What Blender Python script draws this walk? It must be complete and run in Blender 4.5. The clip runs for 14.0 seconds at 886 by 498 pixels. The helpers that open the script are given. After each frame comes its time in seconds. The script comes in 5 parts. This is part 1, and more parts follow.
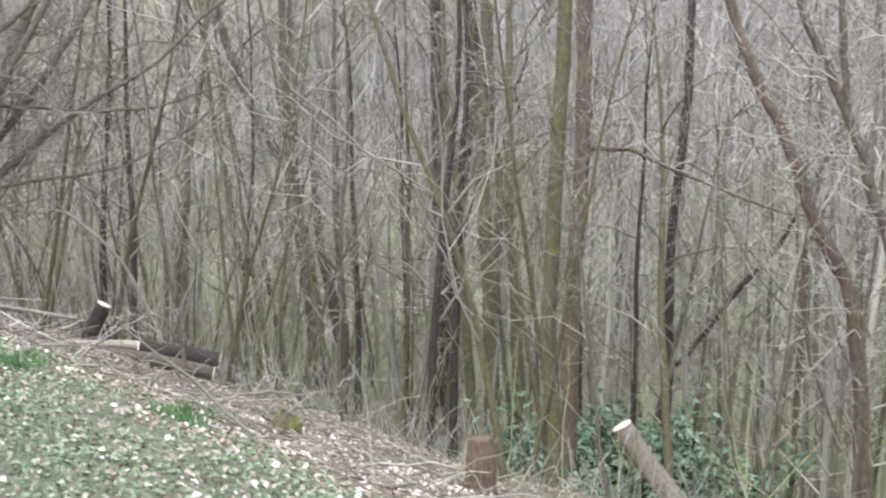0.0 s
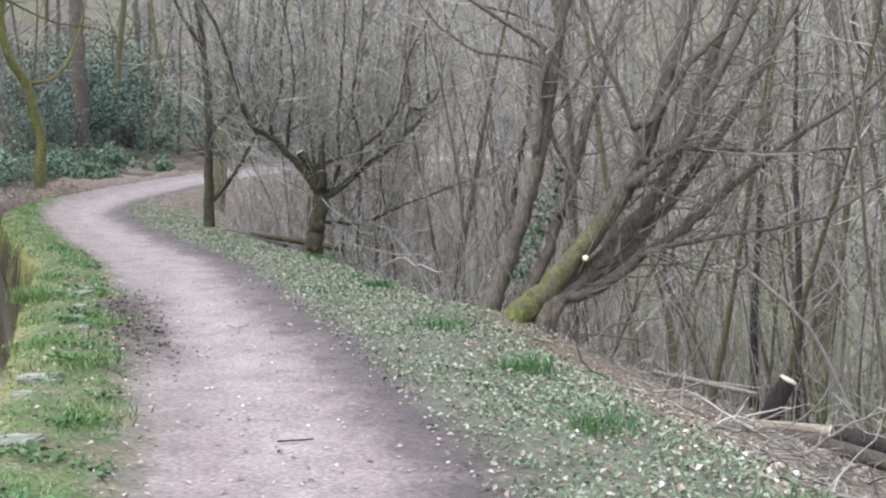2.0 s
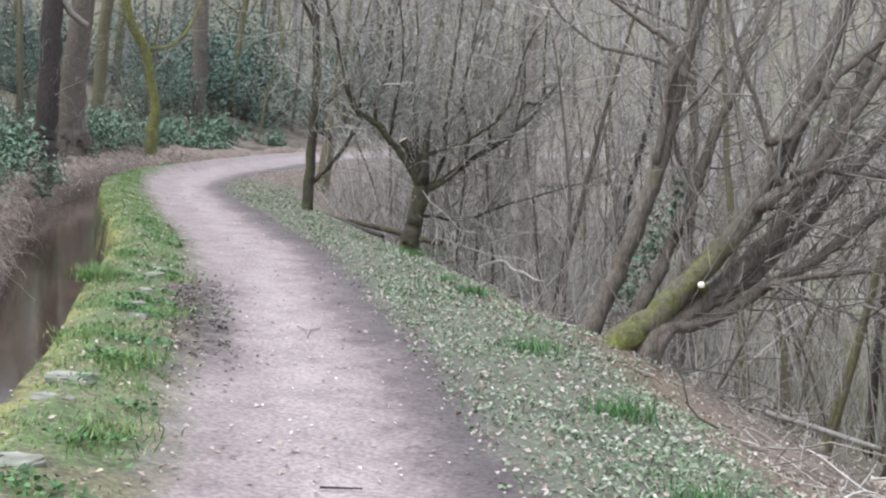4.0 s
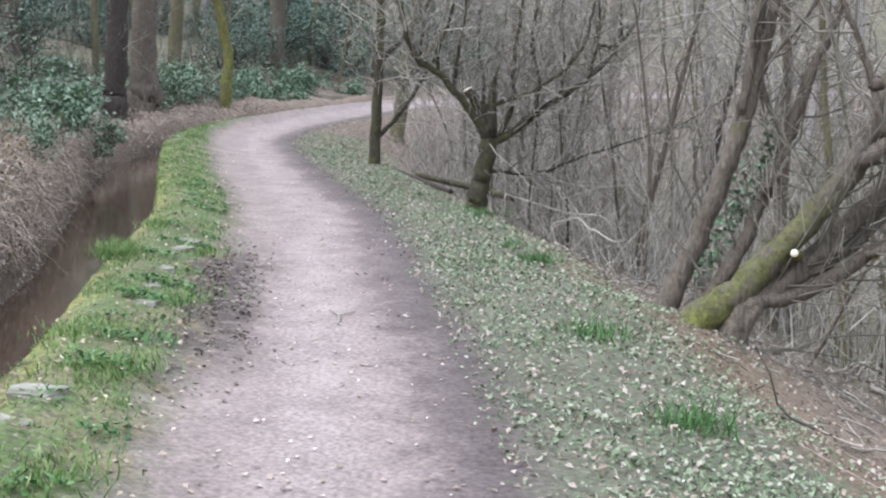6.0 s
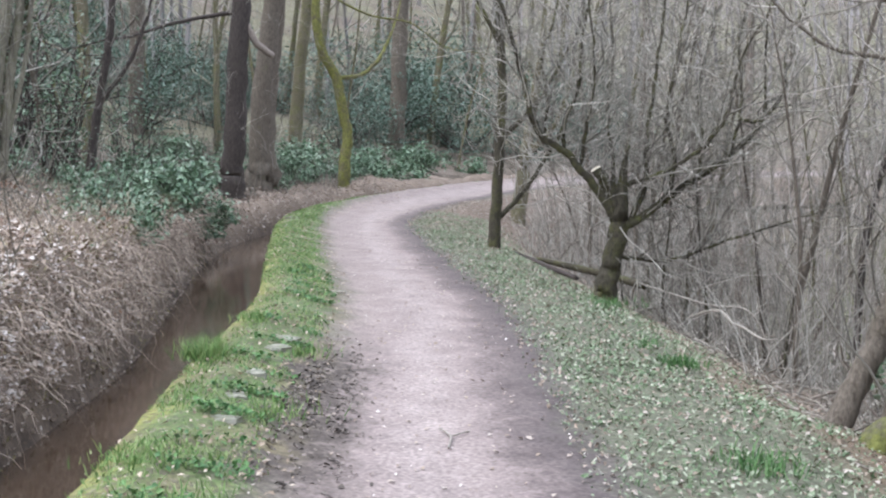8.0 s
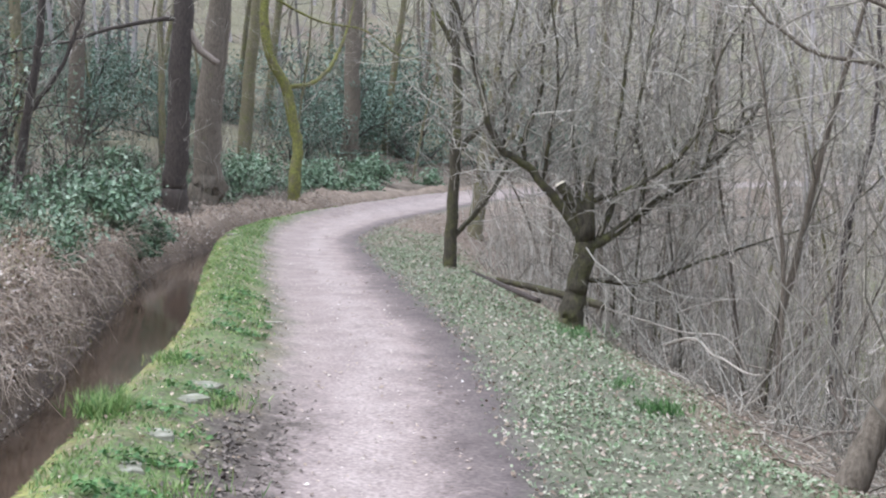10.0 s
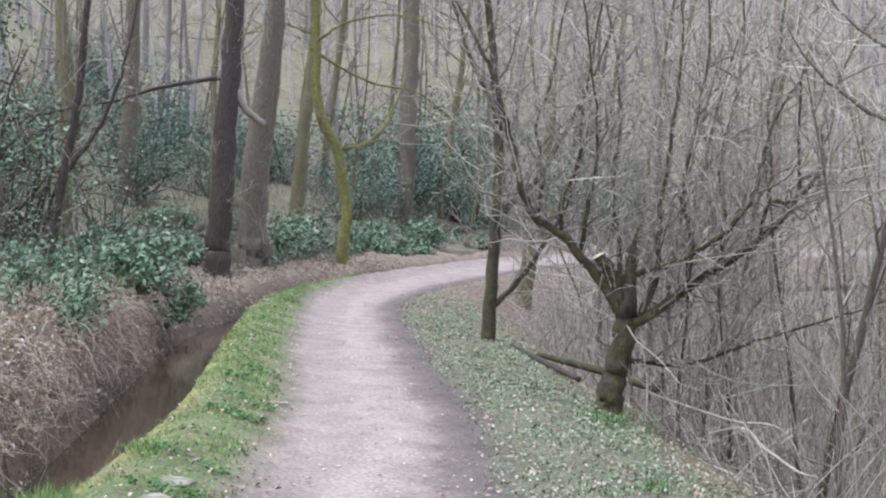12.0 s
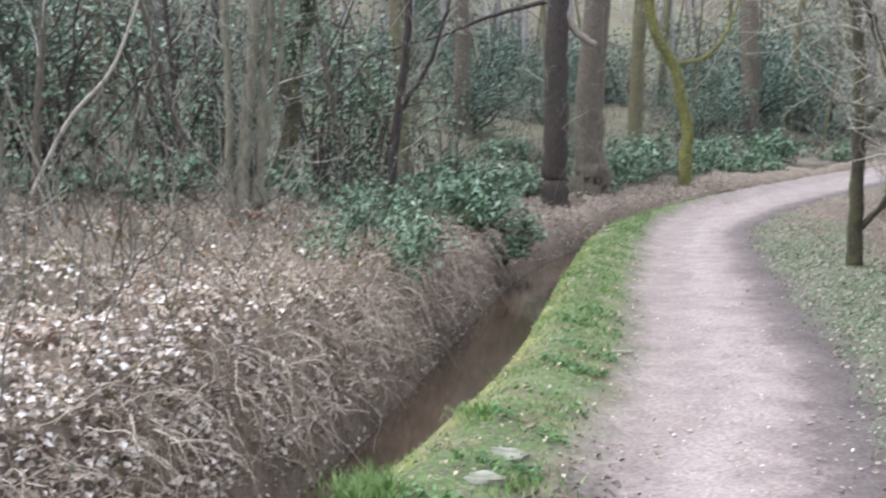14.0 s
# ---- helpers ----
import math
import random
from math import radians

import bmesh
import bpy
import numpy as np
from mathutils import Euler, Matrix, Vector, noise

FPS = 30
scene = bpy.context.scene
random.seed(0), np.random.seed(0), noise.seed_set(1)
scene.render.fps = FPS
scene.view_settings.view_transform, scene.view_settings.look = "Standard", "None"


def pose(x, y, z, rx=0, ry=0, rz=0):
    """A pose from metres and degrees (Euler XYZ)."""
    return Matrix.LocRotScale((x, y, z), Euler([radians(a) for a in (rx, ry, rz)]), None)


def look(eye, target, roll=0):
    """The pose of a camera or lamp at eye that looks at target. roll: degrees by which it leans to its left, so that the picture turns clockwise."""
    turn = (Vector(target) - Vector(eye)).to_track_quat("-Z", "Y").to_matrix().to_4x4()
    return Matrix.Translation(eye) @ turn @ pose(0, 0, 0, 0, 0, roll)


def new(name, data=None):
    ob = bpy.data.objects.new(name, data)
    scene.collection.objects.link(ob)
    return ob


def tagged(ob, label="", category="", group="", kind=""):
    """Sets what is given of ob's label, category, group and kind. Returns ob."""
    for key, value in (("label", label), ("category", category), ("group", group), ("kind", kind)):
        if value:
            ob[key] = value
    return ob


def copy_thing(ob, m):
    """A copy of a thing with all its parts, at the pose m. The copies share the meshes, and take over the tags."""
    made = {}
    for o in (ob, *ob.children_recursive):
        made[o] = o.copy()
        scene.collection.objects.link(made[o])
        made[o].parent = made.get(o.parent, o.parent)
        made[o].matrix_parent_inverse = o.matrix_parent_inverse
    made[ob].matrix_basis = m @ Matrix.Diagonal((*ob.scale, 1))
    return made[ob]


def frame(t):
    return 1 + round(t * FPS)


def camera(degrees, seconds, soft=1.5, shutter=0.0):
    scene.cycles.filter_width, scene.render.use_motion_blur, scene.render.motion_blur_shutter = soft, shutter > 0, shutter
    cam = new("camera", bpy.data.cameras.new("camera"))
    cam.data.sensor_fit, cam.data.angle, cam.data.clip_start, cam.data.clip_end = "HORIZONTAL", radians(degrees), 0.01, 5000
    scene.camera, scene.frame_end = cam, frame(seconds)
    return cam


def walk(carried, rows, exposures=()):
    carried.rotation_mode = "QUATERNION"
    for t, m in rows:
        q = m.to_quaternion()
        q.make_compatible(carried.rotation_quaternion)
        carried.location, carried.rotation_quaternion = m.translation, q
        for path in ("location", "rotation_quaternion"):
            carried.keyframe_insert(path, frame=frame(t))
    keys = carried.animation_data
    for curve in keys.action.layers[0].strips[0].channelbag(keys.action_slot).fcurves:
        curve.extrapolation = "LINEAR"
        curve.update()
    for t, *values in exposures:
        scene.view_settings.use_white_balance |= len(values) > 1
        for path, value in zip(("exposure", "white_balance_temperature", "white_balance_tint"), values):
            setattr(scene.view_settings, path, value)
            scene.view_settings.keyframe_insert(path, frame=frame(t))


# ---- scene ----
cam = camera(41.0, 14.0, soft=2.2, shutter=0.005 * FPS)
PATH = [
    (0, (0.131, 0.32, 1.464), (0.001, 2.296, 1.18), 0.5),
    (0.5, (-0.488, 0.795, 1.627), (-0.814, 2.752, 1.368), 1.6),
    (1, (-0.822, 1.448, 1.459), (-1.48, 3.324, 1.239), -1.1),
    (1.5, (-1.082, 1.81, 1.414), (-2.02, 3.566, 1.22), -2.4),
    (2, (-1.399, 2.095, 1.398), (-2.462, 3.777, 1.196), -1.8),
    (2.5, (-1.521, 2.271, 1.405), (-2.601, 3.945, 1.226), -1.7),
    (3, (-1.623, 2.553, 1.428), (-2.759, 4.19, 1.25), -0.2),
    (3.5, (-1.735, 2.727, 1.428), (-2.919, 4.327, 1.239), 1.8),
    (6, (-2.259, 3.846, 1.493), (-3.579, 5.315, 1.176), 0.9),
    (6.5, (-2.405, 4.104, 1.504), (-3.82, 5.495, 1.258), 2.4),
    (7, (-2.646, 4.283, 1.47), (-4.103, 5.628, 1.213), 3.5),
    (7.5, (-2.864, 4.391, 1.488), (-4.319, 5.745, 1.265), 2.1),
    (8, (-3.008, 4.588, 1.48), (-4.483, 5.925, 1.29), 0.6),
    (8.5, (-3.186, 4.801, 1.485), (-4.669, 6.13, 1.302), -0.3),
    (9, (-3.45, 5.013, 1.478), (-4.89, 6.388, 1.297), -0.1),
    (11.5, (-4.002, 5.929, 1.538), (-5.437, 7.313, 1.39), 1.4),
    (12, (-4.142, 6.153, 1.542), (-5.647, 7.468, 1.473), 1.3),
    (12.5, (-4.351, 6.293, 1.561), (-5.766, 7.704, 1.479), 0.8),
    (13, (-4.563, 6.426, 1.549), (-6.005, 7.809, 1.468), -0.8),
    (13.5, (-4.805, 6.688, 1.551), (-6.445, 7.83, 1.476), -2.5),
    (14, (-4.824, 6.661, 1.591), (-6.634, 7.49, 1.397), -2.6),
]
walk(cam, [(t, look(eye, target, roll)) for t, eye, target, roll in PATH], [(0, 1.21, 5850, 7), (0.5, 1.22, 5850, 7), (1, 1.16, 5800, 7.5), (2, 0.95, 5700, 8.5), (6, 1.0, 5700, 8.5), (9, 1.09, 5700, 8.5), (12.5, 1.1, 5700, 8.5), (13.4, 1.11, 5750, 8), (14, 1.14, 5780, 7)])

# light: a bright overcast sky
world = bpy.data.worlds.new("overcast")
scene.world = world
world.use_nodes = True
wn = world.node_tree.nodes
sky = wn.new("ShaderNodeTexSky")
sky.sky_type, sky.sun_disc = "NISHITA", False
sky.sun_elevation, sky.sun_rotation = radians(48), radians(200)
sky.dust_density, sky.ozone_density = 4.0, 1.0
cloud = wn.new("ShaderNodeMix")
cloud.data_type = "RGBA"
cloud.inputs[0].default_value = 0.75
cloud.inputs[7].default_value = (6.6, 6.7, 7.0, 1)
world.node_tree.links.new(sky.outputs[0], cloud.inputs[6])
world.node_tree.links.new(cloud.outputs[2], wn["Background"].inputs[0])
wn["Background"].inputs[1].default_value = 0.15
sun = new("sun", bpy.data.lights.new("sun", "SUN"))
sun.data.energy, sun.data.angle, sun.data.color = 1.5, radians(50), (1.0, 0.97, 0.93)
sun.matrix_world = look((0, 0, 30), (7, 14, 0))


# materials
def nodes_of(name, rough=0.9):
    m = bpy.data.materials.new(name)
    m.use_nodes = True
    n, l = m.node_tree.nodes, m.node_tree.links
    b = n["Principled BSDF"]
    b.inputs["Roughness"].default_value = rough
    b.inputs["Specular IOR Level"].default_value = 0.25
    return m, n, l, b


def ramp(n, l, source, stops):
    r = n.new("ShaderNodeValToRGB")
    while len(r.color_ramp.elements) < len(stops):
        r.color_ramp.elements.new(0.5)
    for e, (p, c) in zip(r.color_ramp.elements, stops):
        e.position, e.color = p, (*c, 1)
    l.new(source, r.inputs[0])
    return r.outputs[0]


def noise_at(n, l, scale, detail=4, vector=None, kind="Fac", rough=0.6):
    t = n.new("ShaderNodeTexNoise")
    t.inputs["Scale"].default_value, t.inputs["Detail"].default_value, t.inputs["Roughness"].default_value = scale, detail, rough
    if vector:
        l.new(vector, t.inputs["Vector"])
    return t.outputs[kind]


def mixed(n, l, fac, a, b, mode="MIX"):
    x = n.new("ShaderNodeMix")
    x.data_type, x.blend_type = "RGBA", mode
    for s, v in ((x.inputs[0], fac), (x.inputs[6], a), (x.inputs[7], b)):
        if hasattr(v, "links"):
            l.new(v, s)
        elif isinstance(v, tuple):
            s.default_value = (*v, 1)
        else:
            s.default_value = v
    return x.outputs[2]


def math_at(n, l, op, a, b=0.0, clamp=False):
    x = n.new("ShaderNodeMath")
    x.operation, x.use_clamp = op, clamp
    for s, v in zip(x.inputs, (a, b)):
        if hasattr(v, "links"):
            l.new(v, s)
        else:
            s.default_value = v
    return x.outputs[0]


def bumped(n, l, b, h, strength=0.5, dist=0.02):
    x = n.new("ShaderNodeBump")
    x.inputs["Strength"].default_value, x.inputs["Distance"].default_value = strength, dist
    l.new(h, x.inputs["Height"])
    l.new(x.outputs[0], b.inputs["Normal"])


def bark(name, dark, light, moss=None, moss_amount=0.5, streak=7.0, moss_top=0.0):
    """Furrowed bark, stretched along the stem; moss in patches."""
    m, n, l, b = nodes_of(name, 0.92)
    co = n.new("ShaderNodeTexCoord").outputs["Object"]
    mp = n.new("ShaderNodeMapping")
    mp.inputs["Scale"].default_value = (streak * 4, streak * 4, streak)
    l.new(co, mp.inputs["Vector"])
    fine = noise_at(n, l, 1.6, 5, mp.outputs[0])
    broad = noise_at(n, l, 1.3, 3, co)
    base = ramp(n, l, fine, [(0.3, dark), (0.7, light)])
    base = mixed(n, l, math_at(n, l, "MULTIPLY", broad, 0.5), base, tuple(0.5 * (d + g) for d, g in zip(dark, light)))
    if moss:
        patch = noise_at(n, l, 5.0, 6, co, rough=0.7)
        lo = 0.72 - 0.45 * moss_amount
        fac = ramp(n, l, patch, [(lo, (0, 0, 0)), (min(lo + 0.22, 1), (1, 1, 1))])
        if moss_top:
            up = n.new("ShaderNodeSeparateXYZ")
            l.new(co, up.inputs[0])
            low = n.new("ShaderNodeMapRange")
            low.inputs[1].default_value, low.inputs[2].default_value = moss_top * 1.35, moss_top * 0.55
            l.new(up.outputs[2], low.inputs[0])
            fac = math_at(n, l, "MULTIPLY", fac, low.outputs[0])
        green = mixed(n, l, ramp(n, l, noise_at(n, l, 22, 4, co), [(0.35, (0, 0, 0)), (0.65, (1, 1, 1))]), tuple(0.45 * c for c in moss), tuple(1.15 * c for c in moss))
        base = mixed(n, l, fac, base, green)
    l.new(base, b.inputs["Base Color"])
    bumped(n, l, b, math_at(n, l, "ADD", fine, noise_at(n, l, 16, 4, co)), 0.9, 0.025)
    return m


def twig_mat(name, dark, light):
    m, n, l, b = nodes_of(name, 0.85)
    r = n.new("ShaderNodeNewGeometry").outputs["Random Per Island"]
    l.new(ramp(n, l, r, [(0.0, dark), (0.75, light), (1.0, tuple(min(1, 1.25 * c) for c in light))]), b.inputs["Base Color"])
    return m


def leaf_mat(name, colours, rough=0.5, spec=0.3):
    m, n, l, b = nodes_of(name, rough)
    b.inputs["Specular IOR Level"].default_value = spec
    r = n.new("ShaderNodeNewGeometry").outputs["Random Per Island"]
    l.new(ramp(n, l, r, [(i / max(len(colours) - 1, 1), c) for i, c in enumerate(colours)]), b.inputs["Base Color"])
    return m


def plain(name, dark, light, scale=8.0, rough=0.9, bump=0.4):
    m, n, l, b = nodes_of(name, rough)
    co = n.new("ShaderNodeTexCoord").outputs["Object"]
    f = noise_at(n, l, scale, 6, co)
    g = noise_at(n, l, scale / 6, 3, co)
    f = math_at(n, l, "MULTIPLY", math_at(n, l, "ADD", f, g), 0.5)
    l.new(ramp(n, l, f, [(0.35, dark), (0.65, light)]), b.inputs["Base Color"])
    bumped(n, l, b, f, bump, 0.02)
    return m


def corridor_mat():
    """Across the path: mossy ditch edge, grass, trodden gravel, bare dark soil, thin grass with litter, brown litter."""
    m, n, l, b = nodes_of("path_surface", 0.95)
    at = n.new("ShaderNodeAttribute")
    at.attribute_name = "across"
    w = at.outputs["Fac"]
    co = n.new("ShaderNodeTexCoord").outputs["Object"]
    big, mid, fine = noise_at(n, l, 0.9, 4, co), noise_at(n, l, 4.5, 5, co), noise_at(n, l, 38, 6, co)
    wob = math_at(n, l, "ADD", w, math_at(n, l, "MULTIPLY", math_at(n, l, "SUBTRACT", big, 0.5), 0.42))
    wob = math_at(n, l, "ADD", wob, math_at(n, l, "MULTIPLY", math_at(n, l, "SUBTRACT", mid, 0.5), 0.38))
    wob = math_at(n, l, "ADD", wob, math_at(n, l, "MULTIPLY", math_at(n, l, "SUBTRACT", noise_at(n, l, 15, 4, co), 0.5), 0.3))
    run = n.new("ShaderNodeAttribute")
    run.attribute_name = "run"

    def between(source, a, b):
        x = n.new("ShaderNodeMapRange")
        x.inputs[1].default_value, x.inputs[2].default_value = a, b
        l.new(source, x.inputs[0])
        return x.outputs[0]

    # the verge narrows towards the bend
    narrow = math_at(n, l, "MULTIPLY", between(run.outputs["Fac"], 45.0, 54.0), math_at(n, l, "MULTIPLY", between(w, 1.6, 0.9), between(w, 0.0, 0.12)))
    wob = math_at(n, l, "ADD", wob, math_at(n, l, "MULTIPLY", narrow, 0.6))
    unit = math_at(n, l, "MULTIPLY", math_at(n, l, "ADD", wob, 2.5), 1 / 8.0, True)
    at_w = lambda v: (v + 2.5) / 8.0
    litter, soil, moss = (0.21, 0.165, 0.13), (0.10, 0.077, 0.065), (0.25, 0.245, 0.075)
    grass, gravel, gravel2 = (0.12, 0.162, 0.06), (0.272, 0.22, 0.204), (0.325, 0.269, 0.25)
    thin = (0.138, 0.145, 0.098)
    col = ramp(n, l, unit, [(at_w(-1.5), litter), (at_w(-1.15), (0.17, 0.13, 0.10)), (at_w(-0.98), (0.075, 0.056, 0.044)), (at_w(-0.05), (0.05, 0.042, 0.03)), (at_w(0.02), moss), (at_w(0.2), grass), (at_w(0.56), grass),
                            (at_w(0.72), (0.165, 0.15, 0.115)), (at_w(0.92), (0.27, 0.22, 0.20)), (at_w(1.15), gravel), (at_w(1.42), gravel2), (at_w(1.7), gravel), (at_w(1.88), (0.165, 0.132, 0.124)), (at_w(2.1), (0.112, 0.091, 0.087)), (at_w(2.44), thin),
                            (at_w(3.3), thin), (at_w(3.8), (0.2, 0.145, 0.10)), (at_w(4.6), litter)])
    # a dark muddy patch with old leaves where the verge is worn away
    patch = math_at(n, l, "MULTIPLY", between(run.outputs["Fac"], 30.0, 30.9), between(run.outputs["Fac"], 34.4, 33.2))
    patch = math_at(n, l, "MULTIPLY", patch, math_at(n, l, "MULTIPLY", between(wob, 0.55, 0.72), between(wob, 1.2, 0.95)))
    patch = math_at(n, l, "MULTIPLY", patch, between(noise_at(n, l, 7, 5, co), 0.3, 0.5))
    col = mixed(n, l, patch, col, (0.092, 0.075, 0.064))
    on_verge = n.new("ShaderNodeMapRange")
    on_verge.inputs[1].default_value, on_verge.inputs[2].default_value = 0.9, 0.7
    l.new(w, on_verge.inputs[0])
    bare = ramp(n, l, noise_at(n, l, 3.1, 5, co), [(0.48, (0, 0, 0)), (0.62, (0.75, 0.75, 0.75))])
    above = math_at(n, l, "MULTIPLY", math_at(n, l, "GREATER_THAN", w, 0.02), between(run.outputs["Fac"], 48.0, 33.0))
    col = mixed(n, l, math_at(n, l, "MULTIPLY", math_at(n, l, "MULTIPLY", bare, on_verge.outputs[0]), above), col, (0.20, 0.17, 0.10))
    far = n.new("ShaderNodeMapRange")
    far.inputs[1].default_value, far.inputs[2].default_value = 42.0, 47.0
    l.new(run.outputs["Fac"], far.inputs[0])
    side = n.new("ShaderNodeMapRange")
    side.inputs[1].default_value, side.inputs[2].default_value = 2.1, 2.6
    l.new(wob, side.inputs[0])
    col = mixed(n, l, math_at(n, l, "MULTIPLY", far.outputs[0], side.outputs[0]), col, (0.17, 0.128, 0.10))
    # crumbs of soil and old leaves between the plants of the bank and the verge
    off_path = math_at(n, l, "MAXIMUM", between(wob, 2.1, 2.5), math_at(n, l, "MULTIPLY", between(wob, 0.75, 0.55), between(w, 0.02, 0.1)))
    crumb = math_at(n, l, "MULTIPLY", between(noise_at(n, l, 24, 3, co), 0.5, 0.6), off_path)
    col = mixed(n, l, math_at(n, l, "MULTIPLY", crumb, 0.75), col, (0.10, 0.083, 0.062))
    old = math_at(n, l, "MULTIPLY", between(noise_at(n, l, 31, 2, co), 0.6, 0.66), off_path)
    col = mixed(n, l, math_at(n, l, "MULTIPLY", old, 0.7), col, (0.30, 0.26, 0.21))
    shade = ramp(n, l, fine, [(0.3, (0.60, 0.59, 0.59)), (0.7, (1.26, 1.26, 1.26))])
    col = mixed(n, l, 1.0, col, shade, "MULTIPLY")
    stain = ramp(n, l, noise_at(n, l, 2.6, 7, co, rough=0.72), [(0.34, (0.76, 0.75, 0.75)), (0.5, (0.98, 0.97, 0.97)), (0.64, (1.14, 1.14, 1.13))])
    col = mixed(n, l, 1.0, col, stain, "MULTIPLY")
    l.new(col, b.inputs["Base Color"])
    bumped(n, l, b, fine, 0.45, 0.008)
    return m


def ground_mat():
    m, n, l, b = nodes_of("leaf_litter_ground", 0.95)
    co = n.new("ShaderNodeTexCoord").outputs["Object"]
    big, mid, fine = noise_at(n, l, 0.25, 4, co), noise_at(n, l, 2.2, 5, co), noise_at(n, l, 26, 5, co)
    col = ramp(n, l, mid, [(0.3, (0.10, 0.08, 0.06)), (0.55, (0.18, 0.145, 0.115)), (0.75, (0.24, 0.20, 0.165))])
    green = ramp(n, l, big, [(0.38, (0, 0, 0)), (0.55, (0.8, 0.8, 0.8))])
    at = n.new("ShaderNodeAttribute")
    at.attribute_name = "across"
    away = n.new("ShaderNodeMapRange")
    away.inputs[1].default_value, away.inputs[2].default_value = 5.5, 11.0
    l.new(at.outputs["Fac"], away.inputs[0])
    col = mixed(n, l, math_at(n, l, "MULTIPLY", green, away.outputs[0]), col, (0.195, 0.20, 0.11))
    hill = n.new("ShaderNodeMapRange")
    hill.inputs[1].default_value, hill.inputs[2].default_value = 38.0, 54.0
    l.new(at.outputs["Fac"], hill.inputs[0])
    drift = ramp(n, l, noise_at(n, l, 0.9, 7, co, rough=0.75), [(0.35, (0.09, 0.078, 0.066)), (0.5, (0.20, 0.178, 0.16)), (0.66, (0.30, 0.275, 0.26))])
    col = mixed(n, l, hill.outputs[0], col, drift)
    col = mixed(n, l, 1.0, col, ramp(n, l, fine, [(0.3, (0.55, 0.55, 0.55)), (0.7, (1.3, 1.3, 1.3))]), "MULTIPLY")
    l.new(col, b.inputs["Base Color"])
    bumped(n, l, b, fine, 0.8, 0.04)
    return m


def water_mat():
    m, n, l, b = nodes_of("ditch_water", 0.08)
    b.inputs["Specular IOR Level"].default_value = 0.5
    co = n.new("ShaderNodeTexCoord").outputs["Object"]
    f = noise_at(n, l, 1.6, 3, co)
    l.new(ramp(n, l, f, [(0.35, (0.045, 0.03, 0.02)), (0.65, (0.085, 0.058, 0.04))]), b.inputs["Base Color"])
    bumped(n, l, b, noise_at(n, l, 5, 2, co), 0.08, 0.02)
    return m


BARK_LEAN = bark("bark_moss_at_foot", (0.06, 0.05, 0.04), (0.20, 0.17, 0.14), (0.165, 0.17, 0.05), 0.85, moss_top=0.8)
BARK_GREY = bark("bark_grey_brown", (0.07, 0.055, 0.042), (0.22, 0.185, 0.15), (0.14, 0.15, 0.05), 0.25)
BARK_DARK = bark("bark_dark", (0.028, 0.023, 0.021), (0.105, 0.085, 0.075), (0.12, 0.13, 0.045), 0.2)
BARK_MOSS = bark("bark_mossy", (0.07, 0.06, 0.04), (0.17, 0.14, 0.09), (0.21, 0.21, 0.06), 0.85)
BARK_OLIVE = bark("bark_olive", (0.08, 0.07, 0.045), (0.22, 0.19, 0.125), (0.18, 0.185, 0.065), 0.55)
BARK_STRAW = bark("bark_pale_olive", (0.13, 0.12, 0.09), (0.33, 0.30, 0.23), (0.17, 0.18, 0.08), 0.4)
BARK_RED = bark("bark_reddish", (0.08, 0.06, 0.046), (0.23, 0.175, 0.13), (0.16, 0.16, 0.06), 0.15)
CUT_WOOD = plain("fresh_cut_wood", (0.70, 0.60, 0.45), (0.90, 0.83, 0.70), 18, 0.8)
TWIGS = twig_mat("twigs_grey_brown", (0.125, 0.113, 0.094), (0.41, 0.378, 0.33))
TWIGS_FAR = twig_mat("twigs_grey", (0.12, 0.108, 0.102), (0.37, 0.336, 0.328))
BARK_DARK_MOSS = bark("bark_dark_mossy", (0.03, 0.026, 0.019), (0.10, 0.086, 0.062), (0.13, 0.13, 0.05), 0.55)
TWIGS_OLIVE = twig_mat("twigs_olive", (0.10, 0.093, 0.065), (0.28, 0.258, 0.195))
TWIGS_MOSSY = twig_mat("twigs_mossy", (0.12, 0.125, 0.055), (0.32, 0.32, 0.17))
TWIGS_BROWN = twig_mat("twigs_brown", (0.09, 0.08, 0.064), (0.29, 0.26, 0.215))
TWIGS_DARK = twig_mat("twigs_dark", (0.055, 0.05, 0.04), (0.20, 0.18, 0.15))
TWIGS_PALE = twig_mat("twigs_pale", (0.22, 0.19, 0.16), (0.48, 0.43, 0.38))
CORRIDOR, GROUND, WATER = corridor_mat(), ground_mat(), water_mat()
HOLLY = leaf_mat("evergreen_leaves", [(0.055, 0.10, 0.055), (0.10, 0.165, 0.09), (0.16, 0.235, 0.14), (0.28, 0.34, 0.25)], 0.38, 0.42)
# distance haze put into the leaf colour: bluer, lifted darks, less contrast, matte
HAZY_HOLLY = leaf_mat("hazy_evergreen_leaves", [(0.08, 0.122, 0.092), (0.11, 0.162, 0.12), (0.155, 0.21, 0.16), (0.24, 0.29, 0.245)], 0.6, 0.2)
GRASS = leaf_mat("grass_blades", [(0.065, 0.125, 0.034), (0.12, 0.215, 0.058), (0.19, 0.285, 0.09), (0.31, 0.35, 0.16)], 0.6)
WEEDS = leaf_mat("weed_leaves", [(0.045, 0.10, 0.035), (0.085, 0.175, 0.055), (0.14, 0.245, 0.085)], 0.55)
THIN_GRASS = leaf_mat("short_shoots", [(0.09, 0.14, 0.07), (0.155, 0.21, 0.11), (0.235, 0.27, 0.175), (0.40, 0.40, 0.31)], 0.6)
